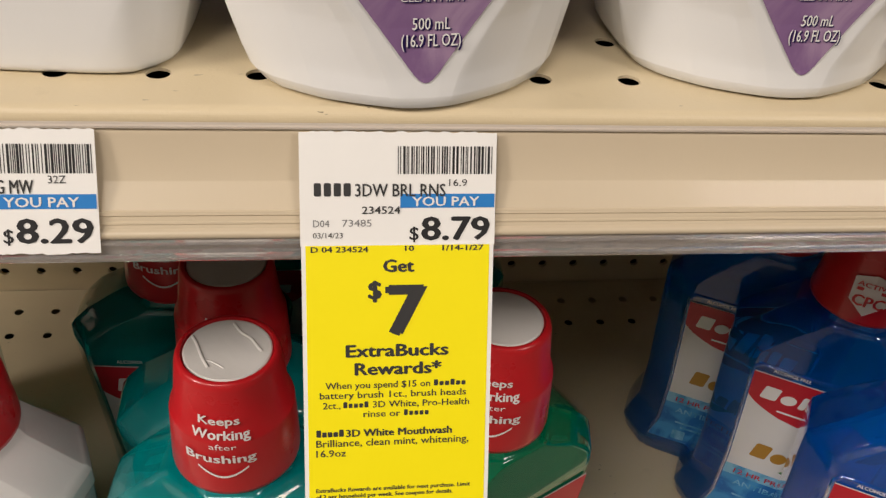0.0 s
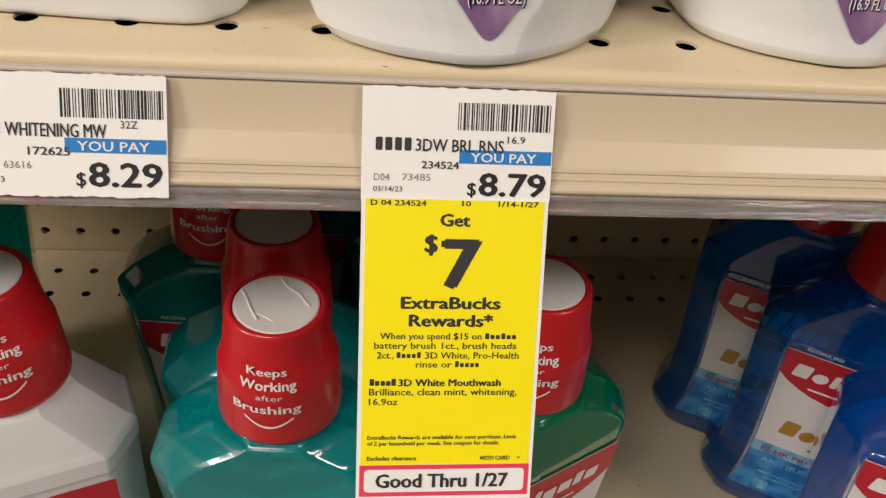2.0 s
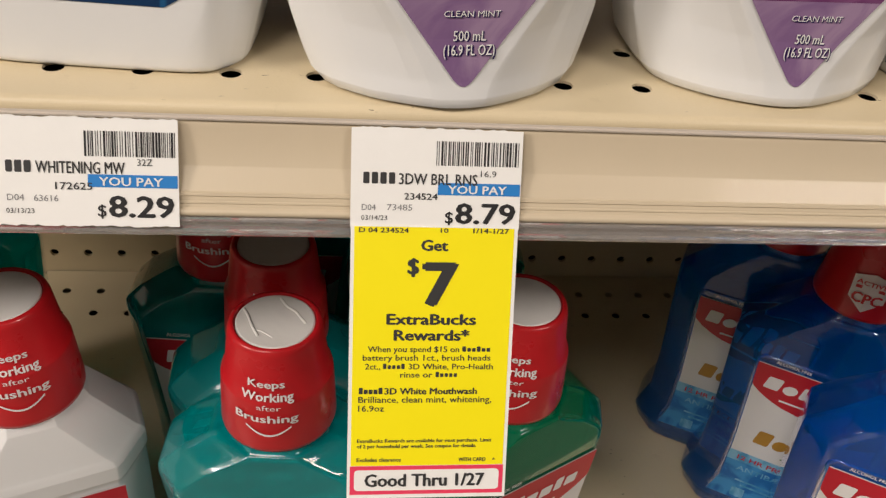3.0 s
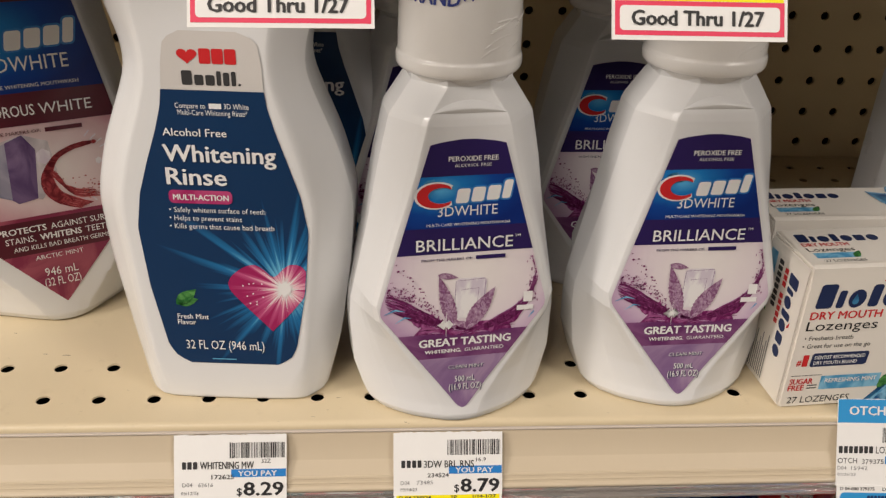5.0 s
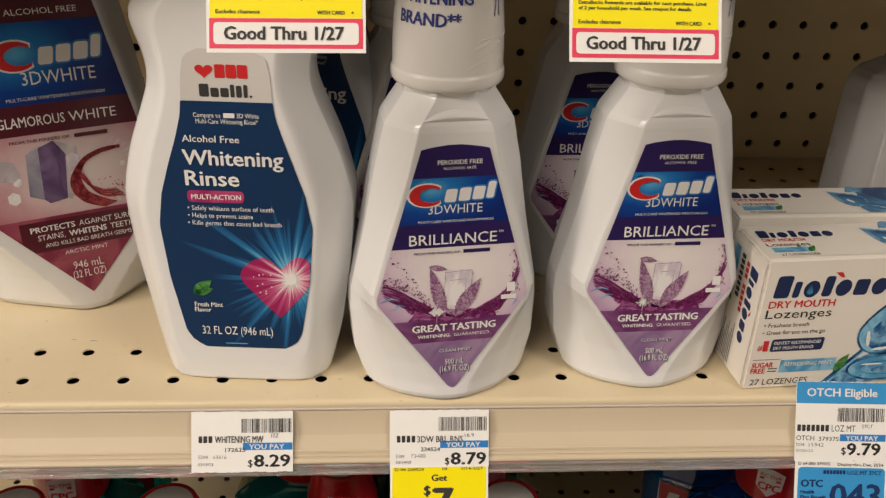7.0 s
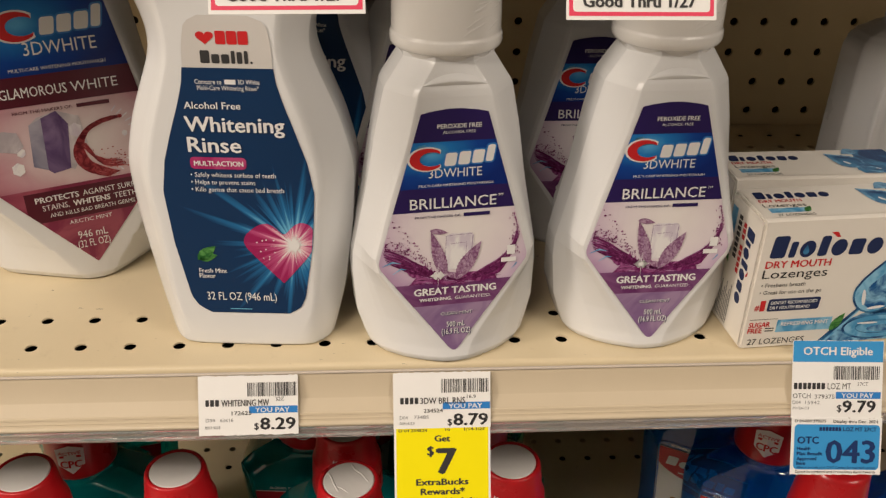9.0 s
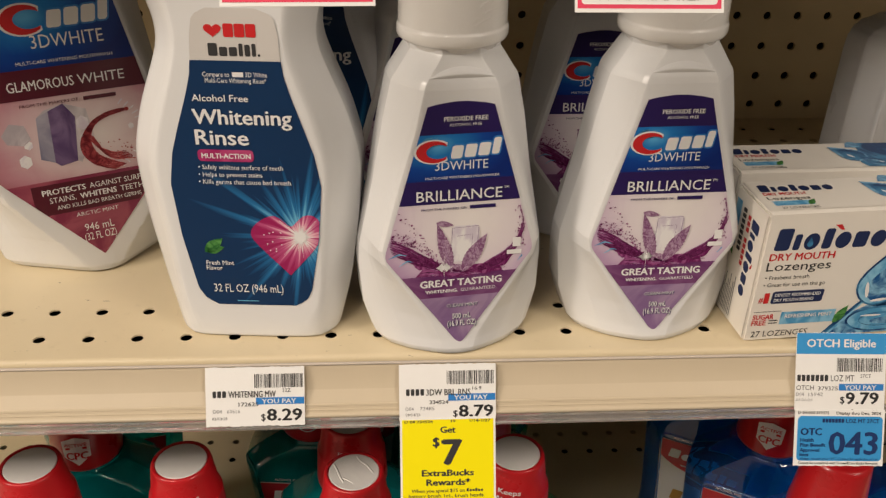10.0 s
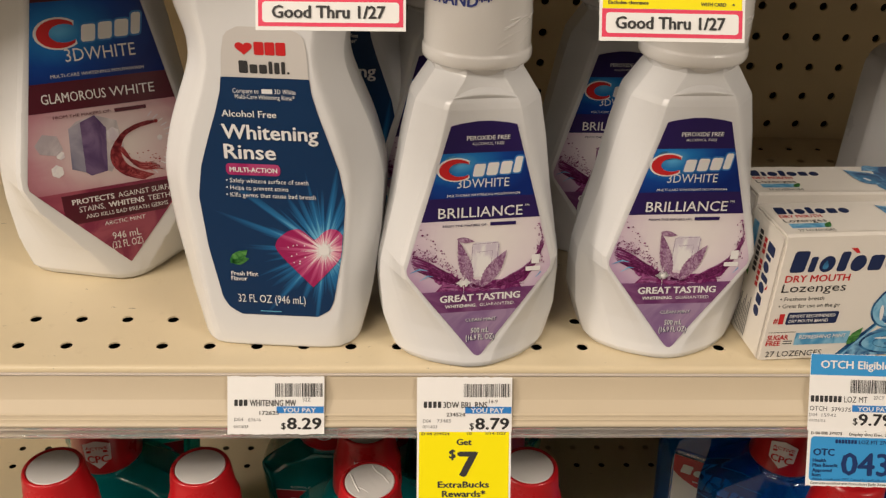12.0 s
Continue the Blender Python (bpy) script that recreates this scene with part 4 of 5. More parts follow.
def large_bottle(m):
    b = thing("mouthwash_bottle", "large white faceted mouthwash bottle with maroon and pink label", "bottle", m)
    part("body", LARGE.mesh(), WHITE, b, smooth="facets")
    wrapped_cap(b, 25.4, 200, 268, False)
    s = LARGE.surf()
    half = lambda z: float(np.interp(z, [12.5, 14.5, 66, 70, 168, 178], [0.2, 2, 46.2, 46.4, 26.4, 24]))
    left, right = (lambda z: -half(z)), half
    lab = part("label", panel_bm(s, 0.00025, 12.5, 178, left, right, 40, 14), PINK_ART, b, "maroon and pink kite-shaped label")
    part("tip_field", panel_bm(s, 0.0004, 12.7, 62, left, right, 14, 10), PINK_TIP, lab)
    part("dark_band", panel_bm(s, 0.00045, 42, 60, lambda z: max(-half(z), -31), lambda z: half(z) - 1, 6, 10), MAROON, lab)
    part("top_field", panel_bm(s, 0.0004, 166, 178.2, left, right, 4, 8), MAROON, lab)
    part("blue_field", panel_bm(s, 0.0004, 124, 166, left, right, 8, 8), BLUE_LARGE, lab)
    part("name_field", panel_bm(s, 0.00042, 108.5, 124.3, left, right, 5, 10), MAROON, lab)
    hexa = lambda cx, cy, r, k=1.15: [(cx + r * math.cos(radians(a)), cy + k * r * math.sin(radians(a))) for a in range(30, 390, 60)]
    rnd = random.Random(11)
    shapes(lab, s, 0.0005, GEM, [[(-22.4, 75), (-20.5, 98), (-14, 101), (-15.5, 72)]], "gem_side")
    shapes(lab, s, 0.0005, GEM_DARK, [[(-15.5, 72), (-14, 101), (-6, 104), (-1, 96), (-4, 71), (-13, 69.6)]], "gem_front")
    shapes(lab, s, 0.0005, GEM_PALE, [[(-6, 104), (5, 99.5), (7, 84), (-2, 70), (-4, 71), (-1, 96)], [(-20.5, 98), (-14, 101), (-6, 104), (-16, 101.6)]], "gem_edge")
    shapes(lab, s, 0.00055, ICE, [hexa(2, 92, 3.6), hexa(-30, 75, 3.4), hexa(-27, 84, 2.4), hexa(27, 86, 1.6)], "pale_crystal")
    shapes(lab, s, 0.00055, GEM_PALE, [[(-39, 91), (-34, 97), (-27, 95), (-25, 87), (-29, 84), (-37, 86)]], "faded_crystal")
    rays = []
    for k in range(26):
        a = radians(-70 + 8 * k)
        rays += ribbon([(6 + 25 * math.cos(a), 84 + 20 * math.sin(a)), (6 + 29 * math.cos(a), 84 + 23.5 * math.sin(a))], (0.7, 0.7))
    shapes(lab, s, 0.00046, ICE, [q for q in rays if all(abs(x) < half(z) - 1 and 63 < z < 104 for x, z in q)], "dial_ticks")
    dark, red = [], []
    for k in range(14):
        u = k / 13
        path = smooth_path([(25.5, 96.5 - 1.2 * u), (18, 96.5 - 2 * u), (9, 93.5 - 2 * u), (3 + 2 * u, 88 - 2 * u), (-1.5 + 5 * u, 80), (0 + 6 * u, 72), (6 + 7 * u, 66 + 2 * u), (15 + 6 * u, 62.5 + 2 * u)], 26)
        (dark if k % 3 == 0 else red).extend(ribbon([(x, y + rnd.uniform(-0.2, 0.2)) for x, y in path], (0.5, 0.8, 0.9, 1.3, 1.6, 1.2, 0.4)))
    for k in range(9):
        u = k / 8
        path = smooth_path([(3 + 3 * u, 84), (8 + 2 * u, 76 - 3 * u), (15, 72 - 4 * u), (22 + 4 * u, 72 - 5 * u)], 14)
        (dark if k % 3 == 1 else red).extend(ribbon([(x, y + rnd.uniform(-0.3, 0.3)) for x, y in path], (0.2, 1.3, 1.0, 0.2)))
    shapes(lab, s, 0.0006, RED_SPLASH, red, "red_swirl")
    shapes(lab, s, 0.00064, SWIRL_DARK, dark, "swirl_shade")
    shapes(lab, s, 0.00066, RED_SPLASH, [ellipse(26, 96, 1.3, 1.1, 10)] + [ellipse(rnd.uniform(8, 30), rnd.uniform(66, 80), rnd.uniform(0.2, 0.7), rnd.uniform(0.2, 0.6), 7) for _ in range(34)], "red_drops")
    block_logo(lab, s, 0.0006, -25, 27, 143.5, 13.5, 2)
    lettering(lab, s, 0.0006, WHITE_INK, [("3DWHITE", -15, 21, 134.5, 7.2)], "line_lettering")
    lettering(lab, s, 0.0007, WHITE_INK, [("ALCOHOL FREE", -17, 17, 169.5, 3.2), ("MULTI-CARE WHITENING MOUTHWASH", -24, 24, 126.6, 1.9), ("GLAMOROUS", -31, 2, 113.2, 5.6, 0.008), ("WHITE", 4, 28, 113.2, 5.6), ("PROTECTS", -26, -3, 54, 3.4, 0.03), ("AGAINST SURFACE", -1, 35, 54, 3.4), ("STAINS,", -23, -9, 49, 3.4), ("WHITENS", -7, 13, 49, 3.4, 0.03), ("TEETH*", 15, 30, 49, 3.4),
              ("AND KILLS BAD BREATH GERMS", -20, 26, 44.6, 2.6), ("ARCTIC MINT", -11, 12, 38.4, 2.5), ("946 mL", -8, 8, 28.6, 4.8), ("(32 FL OZ)", -9, 8.5, 22.8, 4.8)], "white_lettering")
    lettering(lab, s, 0.0007, MAROON, [("FROM THE MAKERS OF:", -27, 3, 104.5, 1.7, 0.01)], "dark_lettering")
    shapes(lab, s, 0.0007, MAROON, [rect(5, 22, 104.2, 106.3)], "dark_bar")
    return b


large_bottle(pose(-0.2310, 0.1395, 1.2, 0, 0, 26))

GREYB = Body([(0, 34, 19, 22, 8), (3, 36.5, 21, 24, 9), (60, 37.5, 22, 26, 10), (120, 37, 21.5, 26, 10), (130, 36.4, 21, 26, 10), (134, 35, 20, 25, 9), (137, 32.4, 18.6, 23, 8.5), (139.5, 28, 16.6, 19, 8), (141.5, 20, 15.4, 12, 7), (143, 16, 15, 8, 7), (152, 15, 15, 6, 6)], soften=2)
g = thing("white_bottle", "plain greyish white plastic bottle beside the pegboard", "bottle", pose(0.2668, 0.140, 1.2, 0, 0, 6), group="plain white bottles")
part("body", GREYB.mesh(), GREY_PLASTIC, g, smooth=True)
part("cap", lathe([(r / 1000, z / 1000) for r, z in ((14, 144), (17, 145), (17, 166), (15.5, 168))], 24), GREY_PLASTIC, g, "plain screw cap", smooth=True)
ridge(g, GREYB.surf(), GREY_PLASTIC, smooth_path([(-25, 8), (-25, 60), (-25, 104), (-24, 110), (-19, 112.5), (0, 113), (19, 112.5), (24, 110), (25, 104), (25, 60), (25, 8)], 60), 1.8, 1.3, "panel_rim")
part("label", panel_bm(GREYB.surf(), 0.0009, 16, 102, lambda z: -19, lambda z: 19, 8, 6), WHITE, g, "plain white label")
copy_thing(g, pose(0.312, 0.084, 1.2, 0, 0, -2))


# ---- lozenge cartons ----
def front_surf(x, z, e):
    return (x, -e, z)


def tear(cx, cy, r, tall, turn):
    """A water drop's outline, leaning by turn degrees."""
    c, s = math.cos(radians(turn)), math.sin(radians(turn))
    pts = []
    for k in range(28):
        a = 2 * math.pi * k / 28
        x, y = r * math.cos(a) * (1 - 0.85 * max(0, math.sin(a)) ** 1.5), (r if math.sin(a) < 0 else tall) * math.sin(a)
        pts.append((cx + x * c - y * s, cy + x * s + y * c))
    return pts


def carton(m):
    W, D, H = 0.104, 0.037, 0.0765
    b = thing("lozenge_carton", "white lozenge carton with navy, red and sky-blue print", "carton", m, group="lozenge cartons")
    part("box", box_bm(0, W, 0, D, 0, H, 0.0012), CARTON, b)
    flap = extrude_profile([(-0.0003, H - 0.004), (-0.0003, H - 0.0002), (0.002, H + 0.0005), (D - 0.001, H + 0.0004), (D - 0.001, H - 0.0004), (0.002, H - 0.0004)], 0.0006, W - 0.0006)
    part("top_flap", flap, CARTON, b)
    s = front_surf
    f = part("front_print", panel_bm(s, 0.0004, 1, 75, lambda z: 1.0, lambda z: 103, 2, 2), CARTON, b)
    inside = lambda polys: [[(min(102.5, x), max(1.2, y)) for x, y in p] for p in polys]
    sea = [(44, 1.2), (47, 4.5), (50, 7.5), (55, 11), (60, 16), (66, 19), (74, 18), (84, 20), (94, 24), (102.5, 28), (102.5, 1.2)]
    shapes(f, s, 0.0005, WATER_INK, [sea], "water_art")
    streams = ribbon(smooth_path([(45, 1.4), (52, 10), (60, 19), (70, 30), (80, 36)], 14), (3.4, 2.6, 2.2, 1.4))
    shapes(f, s, 0.00055, DEEP_WATER, inside(streams + [ellipse(76, 10, 20, 8.2, 30)]), "stream_shade")
    shapes(f, s, 0.0006, SKY_INK, inside(ribbon(smooth_path([(47, 1.4), (53, 9), (61, 18.5), (70, 29)], 12), (1.6, 1.2, 1.0, 0.6)) + [ellipse(76, 10, 18.6, 7.0, 30)]), "stream_light")
    shapes(f, s, 0.00065, DEEP_WATER, inside([tear(70, 32, 13, 27, -14), tear(94, 44, 7, 15, -30), ellipse(77, 10, 13.5, 4.6, 28)]), "drop_edge")
    shapes(f, s, 0.0007, SKY_INK, inside([tear(70, 31.8, 11.8, 25, -14), tear(94, 44, 6, 13, -30), ellipse(77, 9.6, 12.6, 3.8, 28)]), "drop_art")
    shapes(f, s, 0.00075, WATER_INK, inside([tear(71.5, 30, 8.6, 18, -14), tear(94.6, 43, 4.2, 9, -30), ellipse(79, 8.8, 8.5, 2.2, 24)]), "drop_shade")
    shapes(f, s, 0.0008, WHITE_INK, [ellipse(63.5, 29, 1.1, 5, 16, 10), ellipse(72, 22.4, 5, 0.9, 16, 6), ellipse(70, 12.6, 6, 0.6, 20), ellipse(90.5, 43, 0.7, 2.6, 12, 20)], "drop_light")
    shapes(f, s, 0.0008, DEEP_WATER, [tear(24.2, 59.0, 1.6, 4.0, 0)], "drop_mark")
    shapes(f, s, 0.0007, LEAF_GREEN, [leaf_shape(49, 9, 55.5, 20, 2.5)], "mint_leaf")
    # maker's mark as rounded navy blocks with a red accent
    blocks = word_blocks("biotoxo", 5.2, 65.0, 55.8, 12.6, 1.2, 0.2)
    shapes(f, s, 0.0006, BOX_NAVY, blocks, "navy_mark")
    shapes(f, s, 0.0006, LOGO_RED, [[(35.6, 69.4), (39.2, 69.4), (41.2, 66.4), (39.4, 66.4)]], "red_accent")
    lettering(f, s, 0.0006, LOGO_RED, [("DRY MOUTH", 4.2, 39.6, 50.0, 4.3, 0.02), ("#", 3.6, 6, 24.8, 3.4, 0.02), ("1", 6.4, 9.2, 24.2, 6.6, 0.03), ("SUGAR", 2.6, 14.4, 13.9, 3.3, 0.02), ("FREE", 2.6, 10.6, 10.2, 3.3, 0.02)], "red_lettering")
    lettering(f, s, 0.0006, INK, [("Lozenges", 3.8, 39, 43.9, 5.4), ("\u2022 Freshens breath", 4.4, 28.6, 38.6, 2.5), ("\u2022 Great for use on the go", 4.4, 38.3, 34.2, 2.5), ("27 LOZENGES", 3.8, 35.6, 2.8, 3.9)], "dark_lettering")
    shapes(f, s, 0.0006, BOX_NAVY, [rect(10.4, 39, 23.6, 31.2, 0.4, 1.2)], "navy_field")
    lettering(f, s, 0.0008, WHITE_INK, [("DENTIST RECOMMENDED", 12, 37.5, 28.0, 2.0, 0.01), ("DRY MOUTH BRAND", 12, 34, 24.9, 2.0, 0.01)], "white_lettering")
    part("sky_field", panel_bm(s, 0.0006, 10.2, 18, lambda z: 18.2, lambda z: 49, 2, 2), SKY_INK, f)
    lettering(f, s, 0.0008, WHITE_INK, [("REFRESHING MINT", 20.4, 47, 14.2, 2.5, 0.02)], "strip_lettering")
    shapes(f, s, 0.0006, INK_SOFT, [rect(2.6, 18, 18.6, 18.9), rect(12, 17, 11.0, 11.6), rect(12, 17, 12.6, 13.2)], "fine_print")
    # top
    st = lambda x, y, e: (x, y, H + 0.0005 + e)
    tp = part("top_print", panel_bm(st, 0.0003, 3, 36, lambda z: 1.5, lambda z: 102.5, 2, 2), CARTON, b)
    small = lambda p: [(5 + (x - 5) * 0.68, 23 + (y - 56) * 0.62) for x, y in p]
    shapes(tp, st, 0.0005, BOX_NAVY, [small(p) for p in blocks], "navy_mark")
    lettering(tp, st, 0.0005, LOGO_RED, [("DRY MOUTH", 5, 28, 18.6, 3.2, 0.02)], "red_lettering")
    lettering(tp, st, 0.0005, INK, [("Lozenges", 5, 28, 13.6, 3.6), ("27 LOZENGES", 8, 28, 3.8, 2.2)], "dark_lettering")
    shapes(tp, st, 0.0005, SKY_INK, [rect(6, 27, 7.4, 12.2)], "sky_field")
    shapes(tp, st, 0.0007, LEAF_GREEN, [leaf_shape(24, 7, 29, 13, 1.6)], "mint_leaf")
    shapes(tp, st, 0.0005, DEEP_WATER, [[(75, 3.4), (73, 8), (74, 14), (78, 20), (80, 28), (79, 35.6), (102, 35.6), (102, 3.4)]], "water_art")
    shapes(tp, st, 0.0006, WATER_INK, [tear(73, 19, 8.5, 15, 40), ellipse(82, 8, 7, 3.6, 20, -20), tear(80, 33, 4, 7, 120)], "drop_art")
    shapes(tp, st, 0.0007, DEEP_WATER, [tear(73.4, 18.8, 6.6, 11.5, 40), ellipse(82.4, 8, 5, 2.2, 20, -20)], "drop_shade")
    shapes(tp, st, 0.0008, WHITE_INK, [ellipse(71, 17, 1.0, 2.6, 12, 30), ellipse(85, 8.6, 1.6, 0.6, 12, -20)], "drop_light")
    # left end
    se = lambda x, z, e: (-e, D - x, z)
    en = part("end_print", panel_bm(se, 0.0004, 2, 74, lambda z: 1.5, lambda z: 35.5, 2, 2), CARTON, b)
    down = lambda p: [(22.5 + (y - 56) * 0.62, 67 - (x - 5) * 0.74) for x, y in p]
    shapes(en, se, 0.0006, BOX_NAVY, [down(p) for p in blocks], "navy_mark")
    shapes(en, se, 0.0006, LOGO_RED, [down([(35.6, 69.4), (39.2, 69.4), (41.2, 66.4), (39.4, 66.4)])], "red_accent")
    shapes(en, se, 0.0006, LOGO_RED, [rect(17.6, 20.6, z, z + 2.6) for z in (64, 60.6, 57.2, 51, 47.6, 44.2, 40.8, 37.4)], "red_print")
    shapes(en, se, 0.0006, INK_SOFT, [rect(11.6, 15.4, z, z + 2.4, 0, 0.6) for z in (66, 62.8, 59.6, 56.4, 53.2, 50, 46.8, 43.6)], "grey_print")
    shapes(en, se, 0.0006, SKY_INK, [rect(3, 9, 44, 70)], "sky_field")
    shapes(en, se, 0.0007, LEAF_GREEN, [leaf_shape(4, 45, 9, 38, 1.8)], "mint_leaf")
    shapes(en, se, 0.0006, INK_PALE, [rect(4 + 1.7 * k, 4.7 + 1.7 * k, 4, 30 - (k * 7) % 11) for k in range(9)], "fine_print")
    return b


box1 = carton(pose(0.1438, 0.0172, 1.2, 0, 0, 4.35))
copy_thing(box1, pose(0.146, 0.066, 1.2, 0, 0, 2))


# ---- price tags ----
def tag_pose(x, s, n=0.0004, z=1.2, dy=0.0, spin=0.0, extra=0.0):
    """A pose on the sloping rail: x, then s metres down the slope. Local x right, y up the slope, z out."""
    y0, z0 = 0.0095 + dy + DY * s + NY * n, z - 0.0055 + DZ * s + NZ * n
    return Matrix.Translation((x, y0, z0)) @ Matrix.Rotation(radians(90 - 27 + extra), 4, "X") @ Matrix.Rotation(radians(spin), 4, "Z")


def card_bm(w, h, ragged=False, curl=0.0):
    """A thin card w x h millimetres that hangs down from its top left corner."""
    bm = bmesh.new()
    rnd = random.Random(int(w * 7 + h))
    n, rows = 44, 6
    top, front, back = None, [], []
    for r in range(rows + 1):
        y = -h * r / rows
        fr, bk = [], []
        for k in range(n + 1):
            jag = rnd.uniform(-0.28, 0.28) if ragged and r in (0, rows) else 0
            zc = curl * math.sin(math.pi * k / n) * 0.001 * (r / rows)
            fr.append(bm.verts.new((w * k / n / 1000, (y + jag) / 1000, 0.00012 + zc)))
            bk.append(bm.verts.new((w * k / n / 1000, (y + jag) / 1000, -0.00012 + zc)))
        front.append(fr)
        back.append(bk)
    for r in range(rows):
        for k in range(n):
            bm.faces.new((front[r + 1][k], front[r + 1][k + 1], front[r][k + 1], front[r][k]))
            bm.faces.new((back[r][k], back[r][k + 1], back[r + 1][k + 1], back[r + 1][k]))
    for k in range(n):
        bm.faces.new((front[0][k], front[0][k + 1], back[0][k + 1], back[0][k]))
        bm.faces.new((back[rows][k], back[rows][k + 1], front[rows][k + 1], front[rows][k]))
    for r in range(rows):
        bm.faces.new((front[r][0], back[r][0], back[r + 1][0], front[r + 1][0]))
        bm.faces.new((front[r + 1][n], back[r + 1][n], back[r][n], front[r][n]))
    return bm


E2 = 0.00026


def price_tag(m, h, seed, name_items, size_text, number, small, date_x, price, label):
    """A white shelf tag with barcode, name line, blue strip and price."""
    b = thing("price_tag", label, "price tag", m, group="shelf price tags")
    card = part("card", card_bm(50.5, h, True), CARD, b)
    barcode(card, 24.9, 50.0, -10.7, -3.6, seed)
    shapes(card, flat, E2, PAY_BLUE, [rect(25.6, 50.2, -19.4, -15.8)], "blue_strip")
    lettering(card, flat, E2 + 0.0001, WHITE_INK, [("YOU PAY", 28.6, 46.2, -18.9, 2.5, 0.028)], "strip_lettering")
    lettering(card, flat, E2 + 0.00005, INK_SOFT, name_items + [size_text, number], "name_lettering")
    lettering(card, flat, E2, INK_PALE, small, "small_lettering")
    shapes(card, flat, E2, INK_PALE, [rect(3.2 + 1.1 * k, 3.9 + 1.1 * k, -27.2, -25.7) for k in range(7)] if date_x is None else [], "date_print")
    if date_x:
        lettering(card, flat, E2, INK_SOFT, [(date_x, 3.2, 10.8, -27.2, 1.5)], "date_lettering")
    lettering(card, flat, E2, INK, [("$", 28, 30.4, -27.8, 3.6, 0.015), (price, 31.0, 49.2, -27.8, 6.3, 0.036)], "price_lettering")
    return b


ct = price_tag(tag_pose(-0.0402, -0.0003), 29.3, 4, [("3DW BRL RNS", 14.0, 37.3, -16.4, 3.4, 0.012)], ("16.9", 38.2, 42.9, -13.8, 1.9), ("234524", 15.7, 25.6, -20.9, 2.0, 0.015), [("D04", 3.3, 7.4, -24.3, 1.9), ("73485", 10.7, 18.2, -24.2, 1.9)], "03/14/23", "8.79", "white paper price tag with barcode and blue strip on rail")
bt = price_tag(tag_pose(-0.1395, -0.0005), 30.6, 9, [("WHITENING MW", 11.6, 35.8, -15.6, 3.5, 0.012)], ("32Z", 39.2, 43.4, -13.1, 2.0), ("172625", 16.7, 26.8, -20.2, 2.1, 0.015), [("D04", 3.6, 8.2, -23.6, 1.9), ("63616", 10.8, 17.4, -23.7, 1.9)], "03/13/23", "8.29", "white paper price tag with barcode, alone on the rail")
shapes(ct.children[0], flat, E2, INK_SOFT, [rect(3.6 + 2.5 * k, 5.4 + 2.5 * k, -16.4, -13.0, 0, 0.4) for k in range(4)], "maker_print")
shapes(bt.children[0], flat, E2, INK_SOFT, [rect(3.6, 5.4, -15.6, -12.2, 0, 0.5), rect(6.0, 7.9, -15.6, -12.2, 0, 0.3), rect(8.5, 10.4, -15.6, -12.2, 0, 0.5)], "maker_print")


